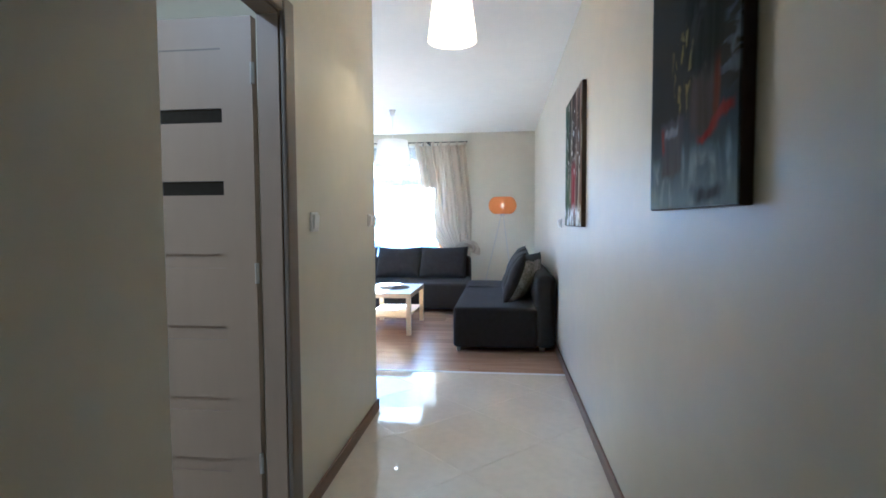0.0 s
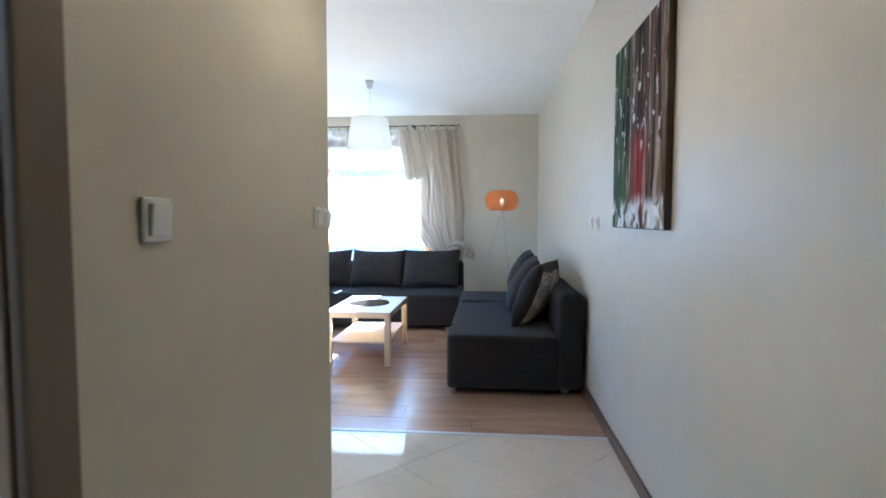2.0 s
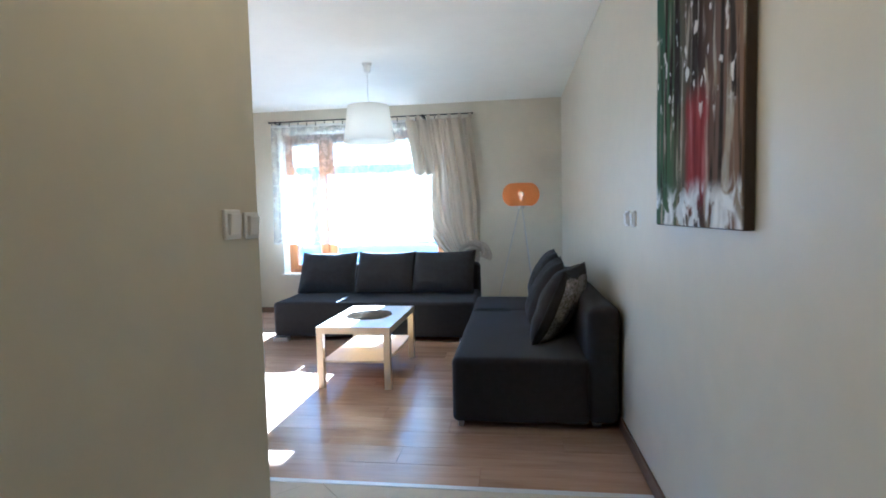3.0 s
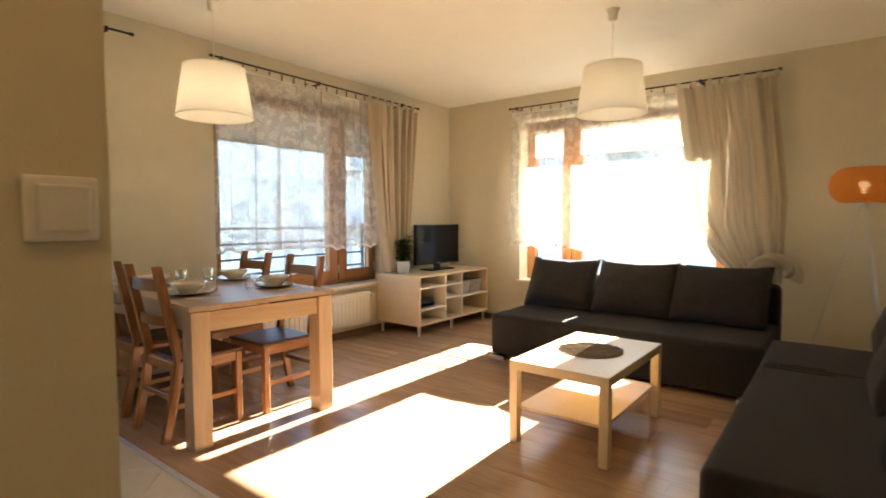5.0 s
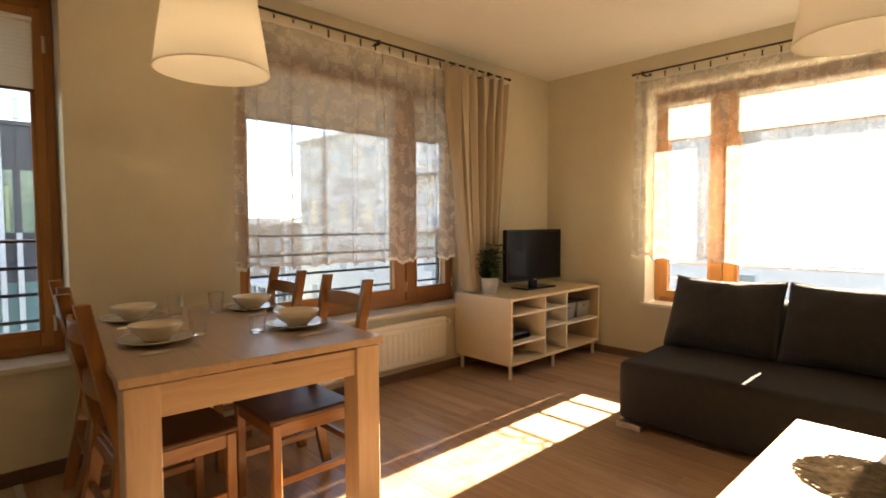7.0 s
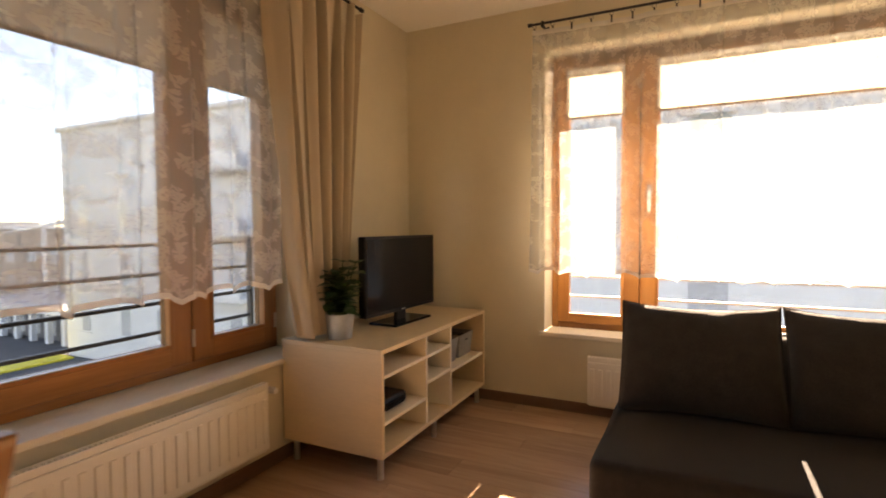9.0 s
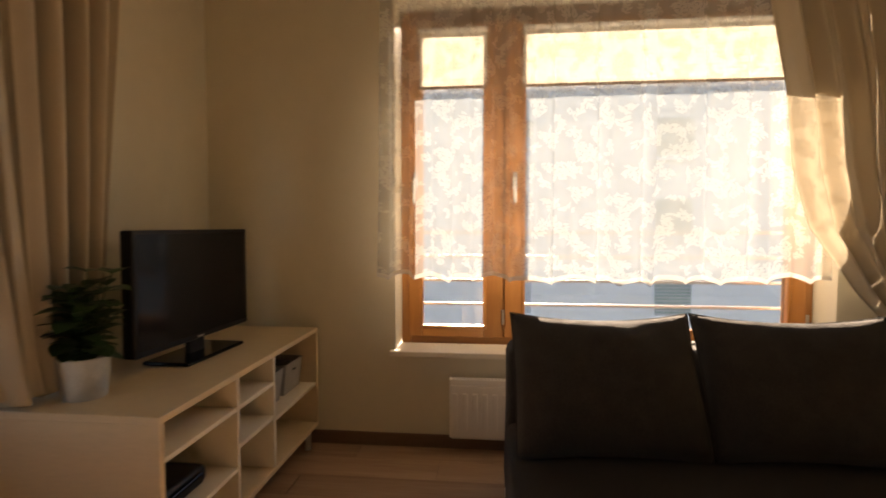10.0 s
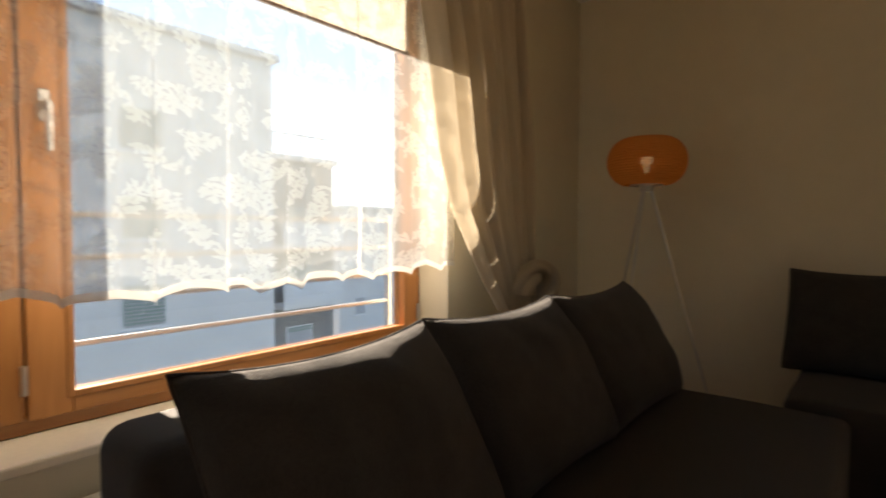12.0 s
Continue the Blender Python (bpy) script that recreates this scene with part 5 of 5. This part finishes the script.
M_TEAL = mat("teal_panel", (0.16, 0.33, 0.33), 0.35, noise_scale=0.8, vary=0.12)
M_FIN = mat("white_fin", (0.78, 0.80, 0.82), 0.35, noise_scale=2, vary=0.04)
# pale base colour stands in for the sky mirrored in far panes
M_WIN = mat("far_window_glass", (0.50, 0.52, 0.54), 0.08, noise_scale=1, vary=0.15)
M_GREENG = mat("green_curtain_glass", (0.34, 0.43, 0.32), 0.10, noise_scale=0.7, vary=0.35)
M_STONE = mat("grey_stone", (0.30, 0.29, 0.28), 0.8, noise_scale=0.7, vary=0.2)
M_STRIP = mat("pale_green_strip", (0.62, 0.66, 0.36), 0.6, noise_scale=2, vary=0.1)
M_SLATE = mat("slate_panel", (0.20, 0.20, 0.22), 0.4, noise_scale=0.8, vary=0.1)
M_SHUT = mat("shutter_slat", (0.30, 0.38, 0.36), 0.6, noise_scale=3, vary=0.1)
solid("ground", (-700, -700, -8.3), (700, 900, -8.0), M_GROUND, 0, "grey asphalt ground below the house", "ground")
solid("lawn", (-60, 2, -8.0), (-12, 19.5, -7.96), M_LAWN, 0, "green lawn between the houses", "lawn")


def house_window(parent, m, w, h, shutters=0, frame_m=None):
    """Local x across, y out of the facade (towards -y), z up from the sill."""
    e = part("window", box(bmesh.new(), (-w / 2, -0.02, 0), (w / 2, 0.10, h)), frame_m or M_FIN, parent)
    e.matrix_local = m
    g = part("pane", box(bmesh.new(), (-w / 2 + 0.08, -0.03, 0.08), (w / 2 - 0.08, -0.021, h - 0.08)), M_WIN, e)
    s = part("sill", box(bmesh.new(), (-w / 2 - 0.1, -0.14, -0.08), (w / 2 + 0.1, -0.021, -0.01)), M_GREYR, e)
    if shutters:
        bm = bmesh.new()
        for k in range(int(h * shutters / 0.13)):
            box(bm, (-w / 2 + 0.06, -0.07, h - 0.13 * (k + 1)), (w / 2 - 0.06, -0.035, h - 0.13 * k - 0.045))
        part("blind", bm, M_SHUT, e)


def house(name, m, w, d, z0, z1, wall_m, label, cols, rows, win, shutters=0.0, balcony=None):
    """Facade on the local plane y = 0, from x = 0 to w; it reaches back to y = d."""
    t = thing(name, m, label, "building")
    part("wall", box(bmesh.new(), (0, 0, z0), (w, d, z1)), wall_m, t)
    part("roof", box(bmesh.new(), (-0.25, -0.25, z1), (w + 0.25, d + 0.2, z1 + 0.28), 0.03, 1), M_GREYR, t)
    rg = random.Random(len(label))
    for r in rows:
        for i, cx in enumerate(cols):
            house_window(t, pose(cx, 0, r), win[0], win[1], shutters * rg.choice((0, 0.5, 1, 1)))
            if balcony and i in balcony:
                b = part("balcony", box(bmesh.new(), (cx - 1.7, -1.3, r - 0.45), (cx + 1.7, -0.15, r - 0.22)), M_GREYR, t)
                part("parapet", box(bmesh.new(), (cx - 1.7, -1.32, r - 0.22), (cx + 1.7, -1.25, r + 0.75)), M_FIN, b)
    return t


house("apartment_building", pose(-20, 27.4, 0), 29.0, 9, -8, 8.15, M_GREYR, "long grey rendered apartment house in shade across the street",
      [5.42 + 6.14 * k for k in range(4)], [-5.6, -2.45, 0.65, 3.75], (1.5, 1.6), 0.9)
t = house("corner_building", pose(9.6, 29.5, 0), 4.2, 7, -8, 4.4, M_STONE, "lower grey house with a roof terrace beside the street", [2.1], [-5.2, -2.2, 0.6], (1.5, 1.5), 0.4, [0])
for k in range(8):
    part("terrace_post", box(bmesh.new(), (0.2 + k * 0.54, 0.1, 4.68), (0.24 + k * 0.54, 0.14, 5.7)), M_RAIL, t)
part("terrace_rail", box(bmesh.new(), (0.18, 0.09, 5.7), (4.0, 0.15, 5.76)), M_RAIL, t)
house("far_house", pose(21.0, 38, 0), 16, 8, -8, 2.6, M_RENDER, "distant white house with small windows", [2 + 3 * k for k in range(5)], [-5.5, -2.6, 0.2], (1.1, 1.4))
house("white_apartment_block", pose(-43.9, 27.3, 0), 23.85, 9.1, -8, 8.15, M_RENDER, "white modern apartment block with tall windows",
      [2.4, 6.9, 10.6, 14.3, 17.2], [-6.1, -2.5, 1.15, 4.8], (1.15, 2.15), 0.0, [4])
M_TAN = mat("tan_render", (0.42, 0.34, 0.28), 0.85, noise_scale=0.5, vary=0.12, bump=0.1, bump_scale=20)
M_YELLOW = mat("sunlit_lawn_yellow", (0.78, 0.66, 0.06), 0.6, noise_scale=1.5, vary=0.12)
house("tan_house", pose(-84, 36.5, 0), 34, 9, -8, 1.2, M_TAN, "broad tan house with a low roof in the distance", [3 + 4.4 * k for k in range(7)], [-5.6, -2.4], (1.5, 1.6))
t = thing("shop_front", pose(-62, 29.0, 0), "low dark shop front with white posts", "building")
part("wall", box(bmesh.new(), (0, 0.6, -8), (15.6, 6, -5.5)), M_DARKP, t)
part("roof", box(bmesh.new(), (-0.4, -0.8, -5.5), (15.8, 6.2, -5.1)), M_GREYR, t)
for k in range(7):
    part("post", box(bmesh.new(), (0.6 + k * 2.35, -0.4, -8), (1.0 + k * 2.35, 0.0, -5.5)), M_FIN, t)
    part("window", box(bmesh.new(), (1.2 + k * 2.35, 0.55, -7.6), (2.6 + k * 2.35, 0.62, -5.9)), M_WIN, t)
# taken for sunlit lawn; the sun on it is put into saturated yellow
solid("lawn_strip", (-45.5, 15.0, -7.999), (-42.3, 26.8, -7.85), M_YELLOW, 0.03, "broad yellow lawn strip, its sunlit look put into the colour", "kerb")
t = thing("canopy_roof", pose(-57.5, 29.5, 0.9), "white slatted canopy catching the sun", "canopy")
for k in range(7):
    sl = part("slat", box(bmesh.new(), (0, 0, -0.06), (12.5, 0.5, 0.06)), M_FIN, t)
    sl.matrix_local = pose(0, k * 0.9, 0.22 * k, 0, -5, 0)
for x in (0.5, 11.5):
    part("post", box(bmesh.new(), (x, 2.7, -8.9), (x + 0.3, 3.0, 0.55 + x * 0.087)), M_FIN, t)
house("distant_block", pose(-110, 10, 0, 0, 0, 85), 46, 14, -8, 2.2, M_RENDER, "far pale block along the horizon", [3 + 5 * k for k in range(9)], [-5.5, -2.2], (1.8, 1.6))
# dark facade with white fins seen through the tall window
t = thing("office_building", pose(-24.5, 0.0, 0, 0, 0, 90), "dark modern building with white vertical fins", "building")
part("wall", box(bmesh.new(), (-8.5, 0, -8), (10.9, 10, 4.62)), M_DARKP, t)
part("roof", box(bmesh.new(), (-8.6, -0.1, 4.62), (11.0, 10.2, 4.76)), M_DARKP, t)
PITCH = 1.47
for k in range(12):
    a = 6.36 - 9 * PITCH + k * PITCH
    for z0, z1 in ((0.95, 3.1), (-5.0, -2.9)):
        w = part("window", box(bmesh.new(), (a + 0.10, -0.03, z0), (a + PITCH - 0.10, 0.02, z1)), M_WIN if k % 4 == 2 else M_GREENG, t)
        part("mullion", box(bmesh.new(), (a - 0.10, -0.09, z0), (a + 0.10, 0.02, z1)), M_DARKP, t)
        if k % 3:
            for q in range(6):
                part("curtain_strip", box(bmesh.new(), (a + 0.2 + q * 0.19, -0.045, z0 + 0.05), (a + 0.30 + q * 0.19, -0.031, z1 - 0.55)), M_STRIP, w)
    part("panel", box(bmesh.new(), (a + 0.03, -0.04, 3.14), (a + PITCH - 0.03, 0.02, 4.58)), M_SLATE if k % 3 == 1 else M_DARKP, t)
    part("panel", box(bmesh.new(), (a + 0.02, -0.04, -0.72), (a + PITCH - 0.02, 0.02, 0.91)), M_DARKP, t)
    part("panel", box(bmesh.new(), (a + 0.02, -0.05, -2.86), (a + PITCH - 0.02, 0.02, -0.76)), M_TEAL, t)
    # three staggered rows of fins; the upper ones rise above the roof
    for off, z0, z1 in ((0.55, 0.85, 5.55), (1.01, -5.0, 4.74), (0.0, -5.0, 0.95), (0.03, 4.80, 5.5)):
        part("fin", box(bmesh.new(), (a + off - 0.075, -0.36, z0), (a + off + 0.075, -0.10, z1)), M_FIN, t)
        part("fin_bracket", box(bmesh.new(), (a + off - 0.02, -0.10, z1 - 0.9 if z1 < 5 else 4.3), (a + off + 0.02, 0.0, z1 - 0.8 if z1 < 5 else 4.4)), M_DARKP, t)


# ---- floor pieces, last ----
def plank_mesh(length, width):
    bm = box(bmesh.new(), (0, 0.0006, -0.010), (length - 0.0012, width - 0.0006, 0.0))
    top = [e for e in bm.edges if all(v.co.z > -1e-5 for v in e.verts)]
    bmesh.ops.bevel(bm, geom=top, offset=0.0007, segments=1, affect="EDGES")
    return mesh_of("plank", bm, M_PLANK)


PW, PL = 0.192, 1.285
full = plank_mesh(PL, PW)
x_lo, x_hi = XL, XR
row, y = 0, YT + 0.0165
while y < YF - 0.001:
    w = min(PW, YF - y)
    x = x_lo - [0.0, 0.43, 0.86, 0.21, 0.64][row % 5]
    while x < x_hi:
        a, b = max(x, x_lo), min(x + PL, x_hi)
        if b - a > 0.02:
            whole = b - a > PL - 1e-4 and w > PW - 1e-4
            ob = new("plank", full if whole else plank_mesh(b - a, w))
            ob.location = (a, y, 0)
            ob.parent = floor
        x += PL
    y += PW
    row += 1


def clip(poly, axis, lim, keep_less):
    out = []
    for p, q in zip(poly, poly[1:] + poly[:1]):
        pi, qi = (p[axis] <= lim) == keep_less, (q[axis] <= lim) == keep_less
        if pi:
            out.append(p)
        if pi != qi:
            f = (lim - p[axis]) / (q[axis] - p[axis])
            out.append(tuple(p[i] + f * (q[i] - p[i]) for i in range(2)))
    return out


tagged(part("tile_bed", box(bmesh.new(), (XL, -1.5, -0.0115), (XR, YT - 0.0165, -0.003)), M_GROUT, floor), "pale grout")
SIDE = 0.60 - 0.0024
H = SIDE / math.sqrt(2)
STEP = 0.60 / math.sqrt(2)
for i in range(-9, 4):
    for j in range(-12, 6):
        cx, cy = -0.657 + (i - j) * STEP, 3.246 + STEP + (i + j) * STEP
        poly = [(cx - H, cy), (cx, cy - H), (cx + H, cy), (cx, cy + H)]
        for ax, lim, less in ((0, XR, True), (0, XL, False), (1, YT - 0.0165, True), (1, -1.5, False)):
            poly = clip(poly, ax, lim, less) if poly else poly
        if len(poly) < 3:
            continue
        bm = bmesh.new()
        lo = [bm.verts.new((x - cx, y - cy, -0.009)) for x, y in poly]
        hi = [bm.verts.new((x - cx, y - cy, 0.0)) for x, y in poly]
        bm.faces.new(hi)
        for k in range(len(poly)):
            bm.faces.new((lo[k], lo[(k + 1) % len(poly)], hi[(k + 1) % len(poly)], hi[k]))
        ob = part("tile", bm, M_TILE, floor)
        ob.location = (cx, cy, 0)
